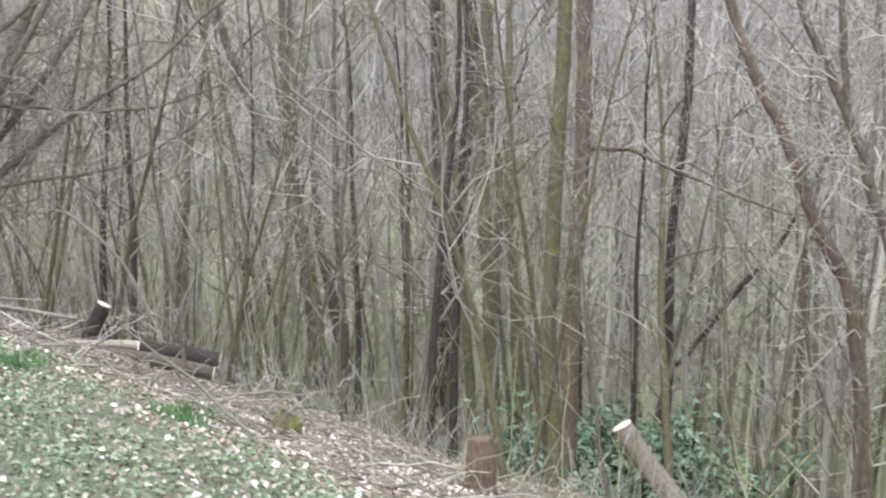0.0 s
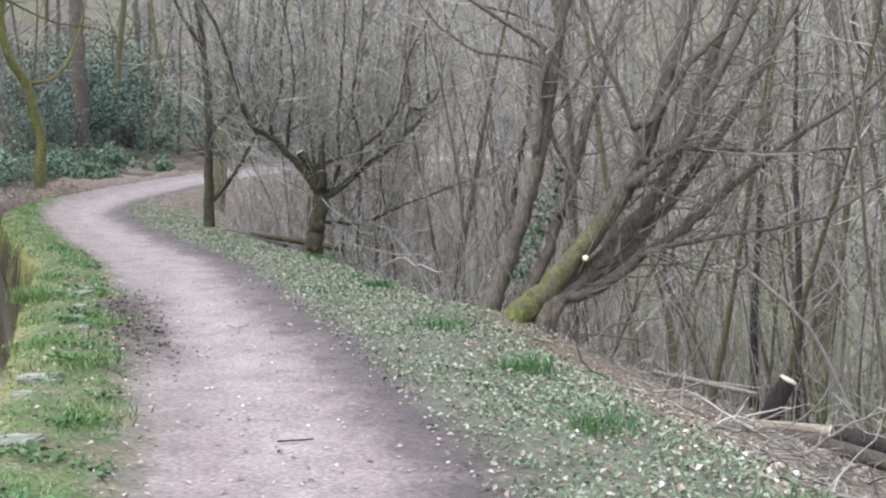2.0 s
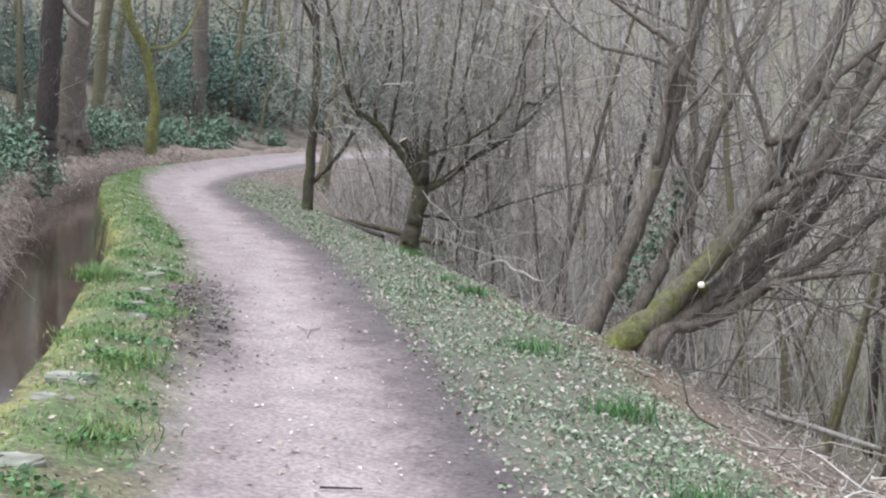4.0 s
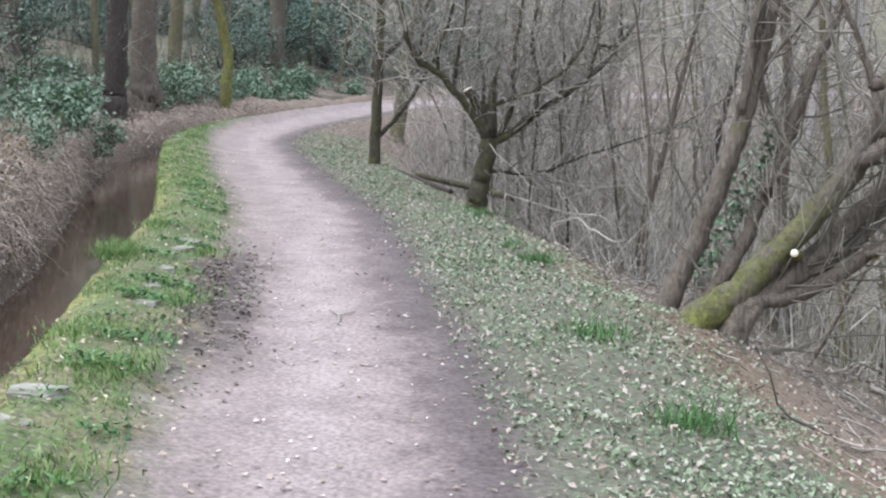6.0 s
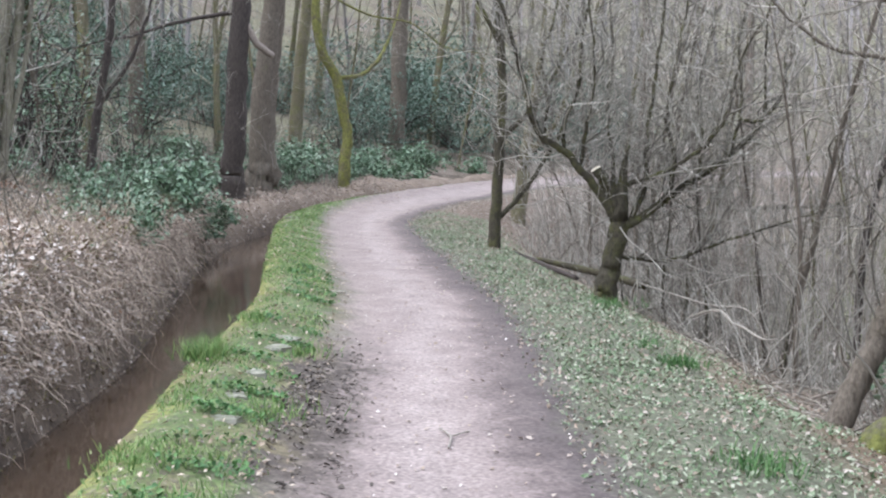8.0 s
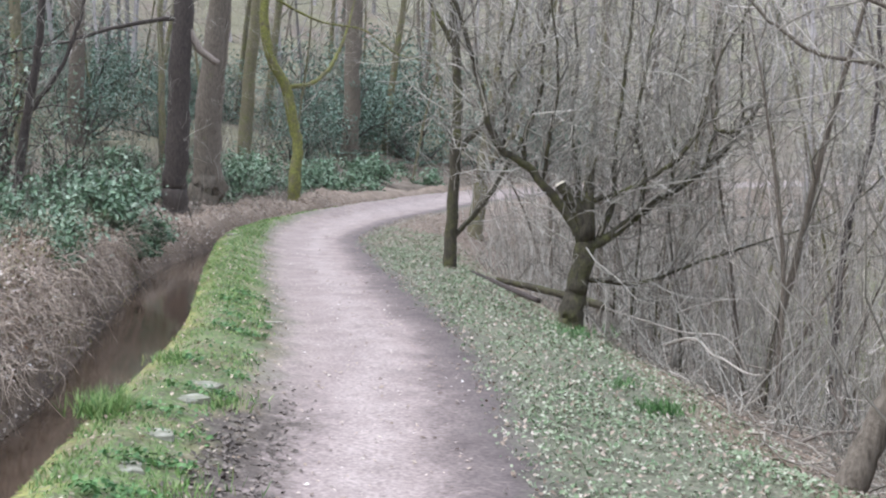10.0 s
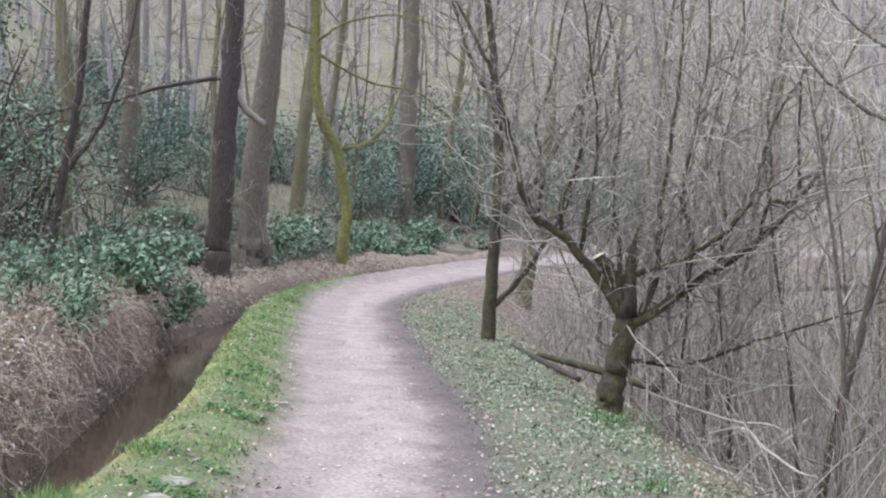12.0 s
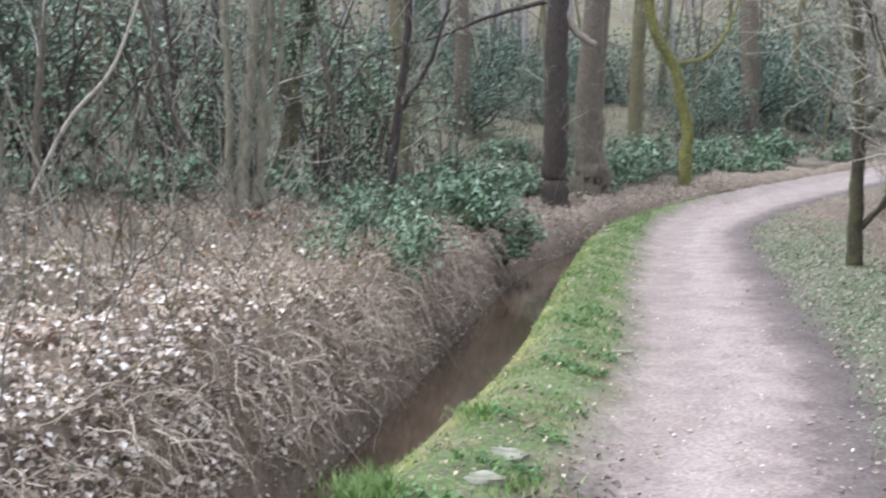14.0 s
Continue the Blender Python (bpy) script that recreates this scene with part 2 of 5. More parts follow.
BRACKEN = leaf_mat("dead_leaves_pale", [(0.26, 0.19, 0.15), (0.46, 0.37, 0.30), (0.64, 0.55, 0.49), (0.80, 0.74, 0.70)], 0.8)
SPLIT_WOOD = plain("split_wood", (0.32, 0.25, 0.18), (0.66, 0.57, 0.45), 7)
LITTER = leaf_mat("dead_leaves", [(0.15, 0.11, 0.085), (0.30, 0.235, 0.18), (0.40, 0.33, 0.275), (0.49, 0.43, 0.38)], 0.8)
STRAW = leaf_mat("dead_bramble", [(0.17, 0.125, 0.09), (0.35, 0.275, 0.205), (0.55, 0.46, 0.37)], 0.85)
MUD_LEAVES = leaf_mat("sodden_leaves", [(0.07, 0.057, 0.048), (0.12, 0.098, 0.083), (0.24, 0.20, 0.175)], 0.7)
MOSS = leaf_mat("bank_moss", [(0.10, 0.09, 0.04), (0.20, 0.18, 0.075), (0.31, 0.275, 0.13)], 0.9)
RUSTY = leaf_mat("rusty_dead_leaves", [(0.12, 0.07, 0.045), (0.24, 0.14, 0.09), (0.36, 0.235, 0.165)], 0.8)
BRAMBLE = twig_mat("bramble_stalks", (0.11, 0.08, 0.062), (0.47, 0.38, 0.31))
STONE = plain("kerb_stone", (0.10, 0.105, 0.06), (0.36, 0.34, 0.29), 11)


# the lie of the land: a ditch's edge runs beside the path, all heights follow the distance from it
EDGE = [(14, -15), (6, -6.8), (0, -0.7), (-4, 3.3), (-7.1, 6.33), (-9.0, 7.95), (-11.3, 9.95), (-13.1, 11.25), (-14.9, 12.5), (-16.8, 13.85),
        (-18.7, 15.25), (-20.7, 17.05), (-23.4, 20.4), (-26.3, 24.9), (-28.6, 28.9), (-30.2, 33.0), (-31.0, 38.0), (-31.0, 46.0), (-29.5, 60.0), (-26, 85)]


def smooth_line(pts, step=0.2):
    p = np.array(pts, float)
    out = []
    for i in range(len(p) - 1):
        a, b, c, d = p[max(i - 1, 0)], p[i], p[i + 1], p[min(i + 2, len(p) - 1)]
        n = max(int(np.linalg.norm(c - b) / step), 1)
        t = (np.arange(n) / n)[:, None]
        out.append(0.5 * (2 * b + (c - a) * t + (2 * a - 5 * b + 4 * c - d) * t**2 + (3 * b - a - 3 * c + d) * t**3))
    return np.concatenate(out + [p[-1:]])


LINE = smooth_line(EDGE)
TANG = np.gradient(LINE, axis=0)
TANG /= np.linalg.norm(TANG, axis=1)[:, None]
RUN = np.r_[0, np.cumsum(np.linalg.norm(np.diff(LINE, axis=0), axis=1))]
PROFILE = np.array([(-420, 110), (-200, 56), (-90, 25), (-40, 12), (-20, 4.4), (-8, 1.55), (-4, 0.88), (-2.6, 0.62), (-1.7, 0.5), (-1.4, 0.4), (-1.22, 0.05), (-1.06, -0.5), (-0.9, -0.8),
                    (-0.12, -0.8), (-0.03, -0.15), (0.03, 0.1), (0.3, 0.16), (0.7, 0.05), (0.9, 0.0), (2.6, 0.0), (3.3, -0.12), (4, -0.42), (6.5, -1.5),
                    (12, -3.9), (20, -6.5), (30, -7.6), (45, -5.5), (80, 15.5), (135, 33), (300, 34)])


def along(x, y):
    """Distance along the ditch's edge and distance to the right of it."""
    x, y = np.atleast_1d(np.asarray(x, float)), np.atleast_1d(np.asarray(y, float))
    u, w = np.empty(len(x)), np.empty(len(x))
    for k in range(0, len(x), 2000):
        q = np.stack([x[k:k + 2000], y[k:k + 2000]], 1)
        i = ((q[:, None] - LINE[None]) ** 2).sum(-1).argmin(1)
        off = q - LINE[i]
        dist = np.linalg.norm(off, axis=1)
        side = off[:, 0] * TANG[i, 1] - off[:, 1] * TANG[i, 0]
        u[k:k + 2000], w[k:k + 2000] = RUN[i], np.where(dist < 1.0, side, np.sign(side) * dist)
    return u, w


def waves(x, y, size, seed):
    r = np.random.RandomState(seed)
    out = 0
    for n in range(5):
        a, f, p = r.rand() * 6.28, (0.7 + 0.8 * r.rand()) * 6.28 / size, r.rand() * 6.28
        out = out + np.sin((x * np.cos(a) + y * np.sin(a)) * f + p)
    return out / 5


def relief(u, w):
    """Height across the ditch and path; the far bank is lower beyond the bend."""
    z = np.interp(w, PROFILE[:, 0], PROFILE[:, 1])
    low = np.clip((u - 41) / 6, 0, 1) * np.clip((w + 9) / 5, 0, 1)
    return np.where((w < -0.6) & (z > -0.3), z - low * 0.5 * (z + 0.3), z)


def lumps(x, y, w):
    """Uneven mounds along the top of the far bank, and one round the leaning tree's foot."""
    w = np.asarray(w)
    return 0.2 * np.exp(-((x + 6.05) ** 2 + (y - 10.8) ** 2) / 0.7) + (0.14 * waves(x, y, 1.3, 21) + 0.12 * waves(x, y, 0.55, 22)) * np.clip((-w - 1.1) * 2.5, 0, 1) * np.clip((7 + w) / 3, 0, 1)


def height(x, y):
    x, y = np.atleast_1d(np.asarray(x, float)), np.atleast_1d(np.asarray(y, float))
    u, w = along(x, y)
    z = relief(u, w)
    rough = np.clip((np.abs(w - 1.5) - 2.2) / 3, 0, 1)
    return z + lumps(x, y, w) + rough * (0.16 * waves(x, y, 3.0, 1) + 0.5 * np.clip(np.abs(w) / 15 - 0.3, 0, 1.6) * waves(x, y, 17, 2)) + 0.012 * waves(x, y, 1.1, 3)


def mesh_object(name, verts, faces, material, parent=None, smooth=True, label=""):
    me = bpy.data.meshes.new(name)
    me.from_pydata(verts if isinstance(verts, list) else verts.tolist(), [], faces if isinstance(faces, list) else faces.tolist())
    me.materials.append(material)
    if smooth:
        me.shade_smooth()
    ob = new(name, me)
    if parent:
        ob.parent = parent
    if label:
        ob["label"] = label
    return ob


def grid_faces(rows, cols):
    i = (np.arange(rows - 1)[:, None] * cols + np.arange(cols - 1)[None]).ravel()
    return np.stack([i, i + 1, i + cols + 1, i + cols], 1)


def strip(name, ws, material, u0=2.0, u1=100.0, step=0.22):
    """A piece of ground that follows the ditch's edge, between two distances from it."""
    us = np.arange(u0, u1, step)
    cx, cy = np.interp(us, RUN, LINE[:, 0]), np.interp(us, RUN, LINE[:, 1])
    tx, ty = np.interp(us, RUN, TANG[:, 0]), np.interp(us, RUN, TANG[:, 1])
    ws = np.array(ws)
    x, y = (cx[:, None] + ty[:, None] * ws).ravel(), (cy[:, None] - tx[:, None] * ws).ravel()
    wall = np.tile(ws, len(us))
    z = relief(np.repeat(us, len(ws)), wall) + 0.012 * waves(x, y, 1.1, 3) + 0.02 * waves(x, y, 0.5, 5) * np.clip((np.abs(wall - 1.6) - 0.5), 0, 1)
    rough = np.clip((np.abs(wall - 1.5) - 2.2) / 3, 0, 1)
    z += rough * 0.16 * waves(x, y, 3.0, 1) + lumps(x, y, wall)
    ob = mesh_object(name, np.stack([x, y, z], 1), grid_faces(len(us), len(ws))[:, ::-1], material)
    a = ob.data.attributes.new("across", "FLOAT", "POINT")
    a.data.foreach_set("value", wall.astype(np.float32))
    a = ob.data.attributes.new("run", "FLOAT", "POINT")
    a.data.foreach_set("value", np.repeat(us, len(ws)).astype(np.float32))
    return ob


path = tagged(strip("path", [0.62, 0.8, 1.0, 1.2, 1.4, 1.6, 1.8, 2.0, 2.2, 2.4], CORRIDOR), "trodden pinkish gravel footpath with dark muddy sides", "path", kind="structure")
verge = tagged(strip("verge", [-0.05, -0.02, 0.0, 0.03, 0.1, 0.2, 0.3, 0.4, 0.5, 0.62], CORRIDOR), "mossy grass verge between ditch and path", "grass verge", kind="structure")
bank = tagged(strip("bank", [2.4, 2.6, 2.8, 3.0, 3.2, 3.4, 3.6, 3.8, 4.0, 4.3, 4.6, 5.0], CORRIDOR), "grassy bank with leaf litter beside the path", "bank", kind="structure")
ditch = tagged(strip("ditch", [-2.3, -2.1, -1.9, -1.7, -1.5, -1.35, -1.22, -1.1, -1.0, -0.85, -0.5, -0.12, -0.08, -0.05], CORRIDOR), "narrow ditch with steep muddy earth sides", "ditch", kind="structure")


def land():
    a = np.arcsinh(700 / 6.0)
    s = 6.0 * np.sinh(np.linspace(-a, a, 240))
    gx, gy = np.meshgrid(s - 9, s + 12, indexing="ij")
    x, y = gx.ravel(), gy.ravel()
    u, w = along(x, y)
    z = height(x, y)
    inside = (u > 2.6) & (u < 99)
    z = np.where(inside & (w > -2.2) & (w < 4.85), z - 0.06, z)
    z = np.where(inside & (w > -1.9) & (w < 4.5), np.minimum(z, -0.2) - 1.6, z)
    ob = mesh_object("ground", np.stack([x, y, z], 1), grid_faces(240, 240), GROUND)
    a = ob.data.attributes.new("across", "FLOAT", "POINT")
    a.data.foreach_set("value", np.where(w > 0, w, np.minimum(-w, 8.5)).astype(np.float32))
    return ob


ground = tagged(land(), "woodland floor of brown leaf litter", "ground", kind="structure")
us = np.arange(2, 100, 0.5)
cx, cy, tx, ty = (np.interp(us, RUN, v) for v in (LINE[:, 0], LINE[:, 1], TANG[:, 0], TANG[:, 1]))
edges = np.stack([np.stack([cx + ty * w, cy - tx * w, 0 * cx - 0.5], 1) for w in (-1.5, 0.0)], 1).reshape(-1, 3)
water = tagged(mesh_object("water", edges, grid_faces(len(us), 2)[:, ::-1], WATER), "still brown water in the ditch", "water", kind="structure")


# trees
class Sticks:
    """Collects tapering round sticks into one mesh."""

    def __init__(self):
        self.v, self.f, self.n = [], [], 0

    def add(self, pts, radii, sides=5, cap=False):
        p = np.asarray(pts, float)
        r = np.asarray(radii, float)
        t = np.gradient(p, axis=0)
        t /= np.linalg.norm(t, axis=1)[:, None] + 1e-9
        ref = np.array([0.31, 0.95, 0.05]) if abs(t[0, 2]) > 0.6 else np.array([0.0, 0.1, 1.0])
        a = np.cross(t, ref)
        a /= np.linalg.norm(a, axis=1)[:, None] + 1e-9
        b = np.cross(t, a)
        ang = np.arange(sides) * 2 * np.pi / sides
        ring = p[:, None] + r[:, None, None] * (np.cos(ang)[None, :, None] * a[:, None] + np.sin(ang)[None, :, None] * b[:, None])
        k = len(p)
        self.v.append(ring.reshape(-1, 3))
        i = (np.arange(k - 1)[:, None] * sides + np.arange(sides)[None]).ravel()
        j = (np.arange(k - 1)[:, None] * sides + (np.arange(sides)[None] + 1) % sides).ravel()
        self.f.extend((np.stack([i, j, j + sides, i + sides], 1) + self.n).tolist())
        if cap:
            self.f.append([self.n + (k - 1) * sides + q for q in range(sides)])
        self.n += k * sides

    def make(self, name, material, parent=None, label=""):
        return mesh_object(name, np.concatenate(self.v), self.f, material, parent, True, label)


def spline(pts, n):
    p = np.array(pts, float)
    q = np.linspace(0, len(p) - 1, n)
    i = np.clip(q.astype(int), 0, len(p) - 2)
    t = (q - i)[:, None]
    a, b, c, d = p[np.maximum(i - 1, 0)], p[i], p[i + 1], p[np.minimum(i + 2, len(p) - 1)]
    return 0.5 * (2 * b + (c - a) * t + (2 * a - 5 * b + 4 * c - d) * t**2 + (3 * b - a - 3 * c + d) * t**3)


def wander(rng, start, way, length, n, bend=0.12, lift=0.0):
    """A crooked line from start, pulled up (lift > 0) or down."""
    way = np.array(way, float) / np.linalg.norm(way)
    pts, step = [np.array(start, float)], length / (n - 1)
    for _ in range(n - 1):
        way = way + rng.normal(0, bend, 3) + np.array([0, 0, lift])
        way /= np.linalg.norm(way)
        pts.append(pts[-1] + way * step)
    return np.array(pts)


def spray(rng, twigs, line, r0, count, length, from_=0.2, depth=2, lift=0.08, spread=0.75, thick=None, light=False, crook=0.2, fork=5):
    """Side shoots along a line, which fork again."""
    for k in range(count):
        t = from_ + (1 - from_) * (k + rng.rand()) / count
        i = min(int(t * (len(line) - 1)), len(line) - 2)
        p = line[i] + (line[i + 1] - line[i]) * (t * (len(line) - 1) - i)
        axis = line[i + 1] - line[i]
        axis /= np.linalg.norm(axis) + 1e-9
        side = rng.normal(0, 1, 3)
        side -= axis * (side @ axis)
        side /= np.linalg.norm(side) + 1e-9
        way = axis * (1 - 0.5 * spread) + side * spread
        long = length * (0.5 + 0.8 * rng.rand()) * (1.15 - 0.6 * t)
        n = 3 if light or depth < 2 else 5 if depth > 2 else 4
        r = (thick or r0) * (0.6 + 0.5 * rng.rand())
        sub = wander(rng, p, way, long, n, crook, lift)
        twigs.add(sub, np.linspace(r, max(r * 0.35, 0.0025), n), 4 if r > 0.015 and not light else 3)
        if depth > 1:
            spray(rng, twigs, sub, r, rng.randint(2, fork), long * 0.6, 0.2, depth - 1, lift, spread * 0.9, max(r * 0.5, 0.0032), light, crook, fork)


def thing(name, at, label, category, group="", kind=""):
    e = new(name)
    e.location = at
    return tagged(e, label, category, group, kind)


def whip(seed, h, r, limbs=14, limb=0.32, lean=0.06, material=BARK_GREY, twig=TWIGS, label="", depth=3, low=0.18, name="young_tree"):
    """A slim woodland tree: one crooked stem, ascending limbs and bare twigs."""
    rng = np.random.RandomState(seed)
    t = thing(name, (0, 0, 0), label or "slim bare young tree with grey-brown bark", "tree")
    stem, twigs = Sticks(), Sticks()
    line = wander(rng, (0, 0, -0.25), (rng.normal(0, lean), rng.normal(0, lean), 1), h, 12, 0.05, 0.02)
    rad = r * np.linspace(1, 0.16, 12) ** 0.9
    rad[0] *= 1.25
    stem.add(line, rad, 7)
    stem.make("trunk", material, t)
    spray(rng, twigs, line, r, limbs, h * limb, low, depth, 0.07, 0.75, r * 0.32, crook=0.32, fork=4)
    twigs.make("crown", twig, t)
    return t


def placed(ob, x, y, turn=0.0, scale=1.0, tip=0.0, drop=0.0):
    m = pose(x, y, float(height(x, y)[0]) - drop, tip, 0, turn)
    c = copy_thing(ob, m)
    c.scale = (scale, scale, scale)
    return c


def park(ob):
    for o in (*ob.children_recursive, ob):
        bpy.data.objects.remove(o)


WHIPS = [whip(11, 7.5, 0.05, 14), whip(12, 9, 0.075, 15, 0.28, 0.05), whip(13, 6, 0.03, 13, 0.34, 0.1), whip(14, 8, 0.04, 15, 0.3, 0.12, BARK_OLIVE, TWIGS_OLIVE),
         whip(15, 5, 0.022, 11, 0.4, 0.12), whip(16, 10, 0.10, 16, 0.27, 0.05, BARK_OLIVE, TWIGS_OLIVE, "bare woodland tree with olive-green bark"), whip(17, 7, 0.04, 15, 0.33, 0.1, BARK_OLIVE, TWIGS_PALE),
         whip(18, 4.6, 0.035, 20, 0.42, 0.12, BARK_GREY, TWIGS_PALE, "bushy bare shrub with many pale twigs", low=0.06, name="bare_shrub")]


def clear(x, y, spots, gap):
    return all((x - a) ** 2 + (y - b) ** 2 > gap * gap for a, b in spots)


def plant_slope():
    rng = np.random.RandomState(5)
    spots = []
    made = 0
    for _ in range(6000):
        x, y = rng.uniform(-34, 26), rng.uniform(3, 60)
        u, w = (float(v[0]) for v in along(x, y))
        if not 5.2 < w < 17 or u < 20:
            continue
        if not clear(x, y, spots, 0.8 + 0.03 * w) or (-7.5 < x < 0 and 8 < y < 12.5) or (x + 1) ** 2 + (y - 1.5) ** 2 < 100:
            continue
        spots.append((x, y))
        k = rng.choice(7, p=[0.16, 0.07, 0.22, 0.14, 0.18, 0.06, 0.17])
        if w < 11 and k in (1, 5):
            k = 4
        placed(WHIPS[k], x, y, rng.uniform(0, 360), rng.uniform(0.75, 1.2), rng.normal(0, 4))
        made += 1
        if made > 190:
            break


plant_slope()


def plant_hollow():
    """Brown trees that stand close together below the leaning tree."""
    rng = np.random.RandomState(51)
    kinds = [whip(19, 9, 0.065, 18, 0.3, 0.06, BARK_DARK, TWIGS_BROWN, "bare brown tree below the bank"), whip(20, 8, 0.045, 18, 0.32, 0.1, BARK_OLIVE, TWIGS_BROWN, "slim mossy tree below the bank")]
    spots = [(-4.1, 25.2), (-1.5, 26.4), (-0.4, 23.6), (0.6, 14.0), (0.9, 16.8)]
    for _ in range(600):
        x, y = rng.uniform(-7.5, 2.0), rng.uniform(15.5, 27)
        if clear(x, y, spots, 1.5):
            spots.append((x, y))
            placed(kinds[len(spots) % 2], x, y, rng.uniform(0, 360), rng.uniform(0.8, 1.2), rng.normal(0, 4))
        if len(spots) > 21:
            break
    for ob in kinds:
        park(ob)


plant_hollow()


def plant_shrubs():
    rng = np.random.RandomState(9)
    spots = []
    for _ in range(900):
        u, w = rng.uniform(35, 56), rng.uniform(5.0, 13)
        x = float(np.interp(u, RUN, LINE[:, 0]) + np.interp(u, RUN, TANG[:, 1]) * w)
        y = float(np.interp(u, RUN, LINE[:, 1]) - np.interp(u, RUN, TANG[:, 0]) * w)
        if clear(x, y, spots, 1.7):
            spots.append((x, y))
            placed(WHIPS[7], x, y, rng.uniform(0, 360), rng.uniform(0.7, 1.15), rng.normal(0, 8))
        if len(spots) > 38:
            break


plant_shrubs()


def plant_dark_shrubs():
    """Dark low shrubs that stand behind the coppiced tree."""
    dark = whip(21, 2.8, 0.024, 18, 0.42, 0.16, BARK_DARK_MOSS, TWIGS_DARK, "dark twiggy shrub at the edge of the bank", low=0.05, name="bare_shrub")
    for u, w, turn, size in ((38.6, 4.5, 20, 0.9), (39.4, 5.0, 140, 0.75), (37.7, 4.7, 250, 0.8), (36.9, 5.2, 70, 0.7), (40.6, 4.6, 310, 0.85), (41.8, 5.3, 10, 0.9)):
        x = float(np.interp(u, RUN, LINE[:, 0]) + np.interp(u, RUN, TANG[:, 1]) * w)
        y = float(np.interp(u, RUN, LINE[:, 1]) - np.interp(u, RUN, TANG[:, 0]) * w)
        placed(dark, x, y, turn, size)
    park(dark)


plant_dark_shrubs()


def thicket(name, label, material, count, u0, u1, w0, w1, tall, seed):
    """Slender bare stalks that stand close together."""
    rng = np.random.RandomState(seed)
    u, w = rng.uniform(u0, u1, count), w0 + (w1 - w0) * rng.rand(count) ** 1.2
    cx, cy = np.interp(u, RUN, LINE[:, 0]) + np.interp(u, RUN, TANG[:, 1]) * w, np.interp(u, RUN, LINE[:, 1]) - np.interp(u, RUN, TANG[:, 0]) * w
    z = height(cx, cy)
    s = Sticks()
    for x, y, zz in zip(cx, cy, z):
        if (x + 1) ** 2 + (y - 1.5) ** 2 < 64:
            continue
        h = tall * rng.uniform(0.4, 1.3)
        line = wander(rng, (x, y, zz - 0.05), (rng.normal(0, 0.16), rng.normal(0, 0.16), 1), h, 5, 0.11, 0.01)
        r = rng.uniform(0.006, 0.013) * (0.6 + 0.25 * tall)
        s.add(line, np.linspace(r, 0.003, 5), 3)
        for j in range(2):
            i = rng.randint(1, 4)
            s.add(wander(rng, line[i], (rng.normal(0, 0.5), rng.normal(0, 0.5), 0.7), h * rng.uniform(0.2, 0.45), 3, 0.2, 0.05), [r * 0.55, r * 0.4, 0.002], 3)
    tagged(s.make(name, material), label, "undergrowth", kind="stuff")


thicket("thicket", "dense olive saplings and stalks on the slope", TWIGS_MOSSY, 950, 22, 58, 9, 32, 2.0, 61)
thicket("thicket", "dense grey saplings and stalks on the slope", TWIGS, 1100, 34.5, 60, 5, 22, 1.9, 62)
thicket("thicket", "pale leaning stalks below the bank", TWIGS_PALE, 500, 36, 56, 4.6, 14, 2.8, 64)
thicket("thicket", "dark bare understorey of the wood", TWIGS_DARK, 1500, 30, 70, -3.6, -24, 2.2, 63)


def soup(name, verts, faces, material, label="", category="", kind="stuff", parent=None, smooth=False):
    """One mesh from arrays of vertices and of equal-sided faces."""
    verts, faces = np.asarray(verts, np.float32), np.asarray(faces, np.int32)
    me = bpy.data.meshes.new(name)
    k = faces.shape[1]
    me.vertices.add(len(verts))
    me.vertices.foreach_set("co", verts.ravel())
    me.loops.add(faces.size)
    me.loops.foreach_set("vertex_index", faces.ravel())
    me.polygons.add(len(faces))
    me.polygons.foreach_set("loop_start", np.arange(0, faces.size, k, dtype=np.int32))
    me.polygons.foreach_set("use_smooth", np.full(len(faces), smooth))
    me.update(calc_edges=True)
    me.materials.append(material)
    ob = new(name, me)
    if parent:
        ob.parent = parent
    return tagged(ob, label, category, "", kind)


def leaves_at(rng, pos, size, tilt=0.6, fold=0.25, long=1.7):
    """Small bent leaves: two faces folded along the middle. pos (n, 3), size (n,)."""
    n = len(pos)
    yaw = rng.uniform(0, 2 * np.pi, n)
    a = np.stack([np.cos(yaw), np.sin(yaw), rng.normal(0, tilt, n)], 1)
    a /= np.linalg.norm(a, axis=1)[:, None]
    up = np.stack([rng.normal(0, tilt, n), rng.normal(0, tilt, n), np.ones(n)], 1)
    b = np.cross(up, a)
    b /= np.linalg.norm(b, axis=1)[:, None]
    c = np.cross(a, b)
    s = size[:, None]
    v = np.stack([pos - a * s * long / 2, pos + b * s / 2 + c * s * fold, pos + a * s * long / 2, pos - b * s / 2 + c * s * fold], 1).reshape(-1, 3)
    i = np.arange(n)[:, None] * 4
    return v, np.concatenate([i + [0, 2, 1], i + [0, 3, 2]])


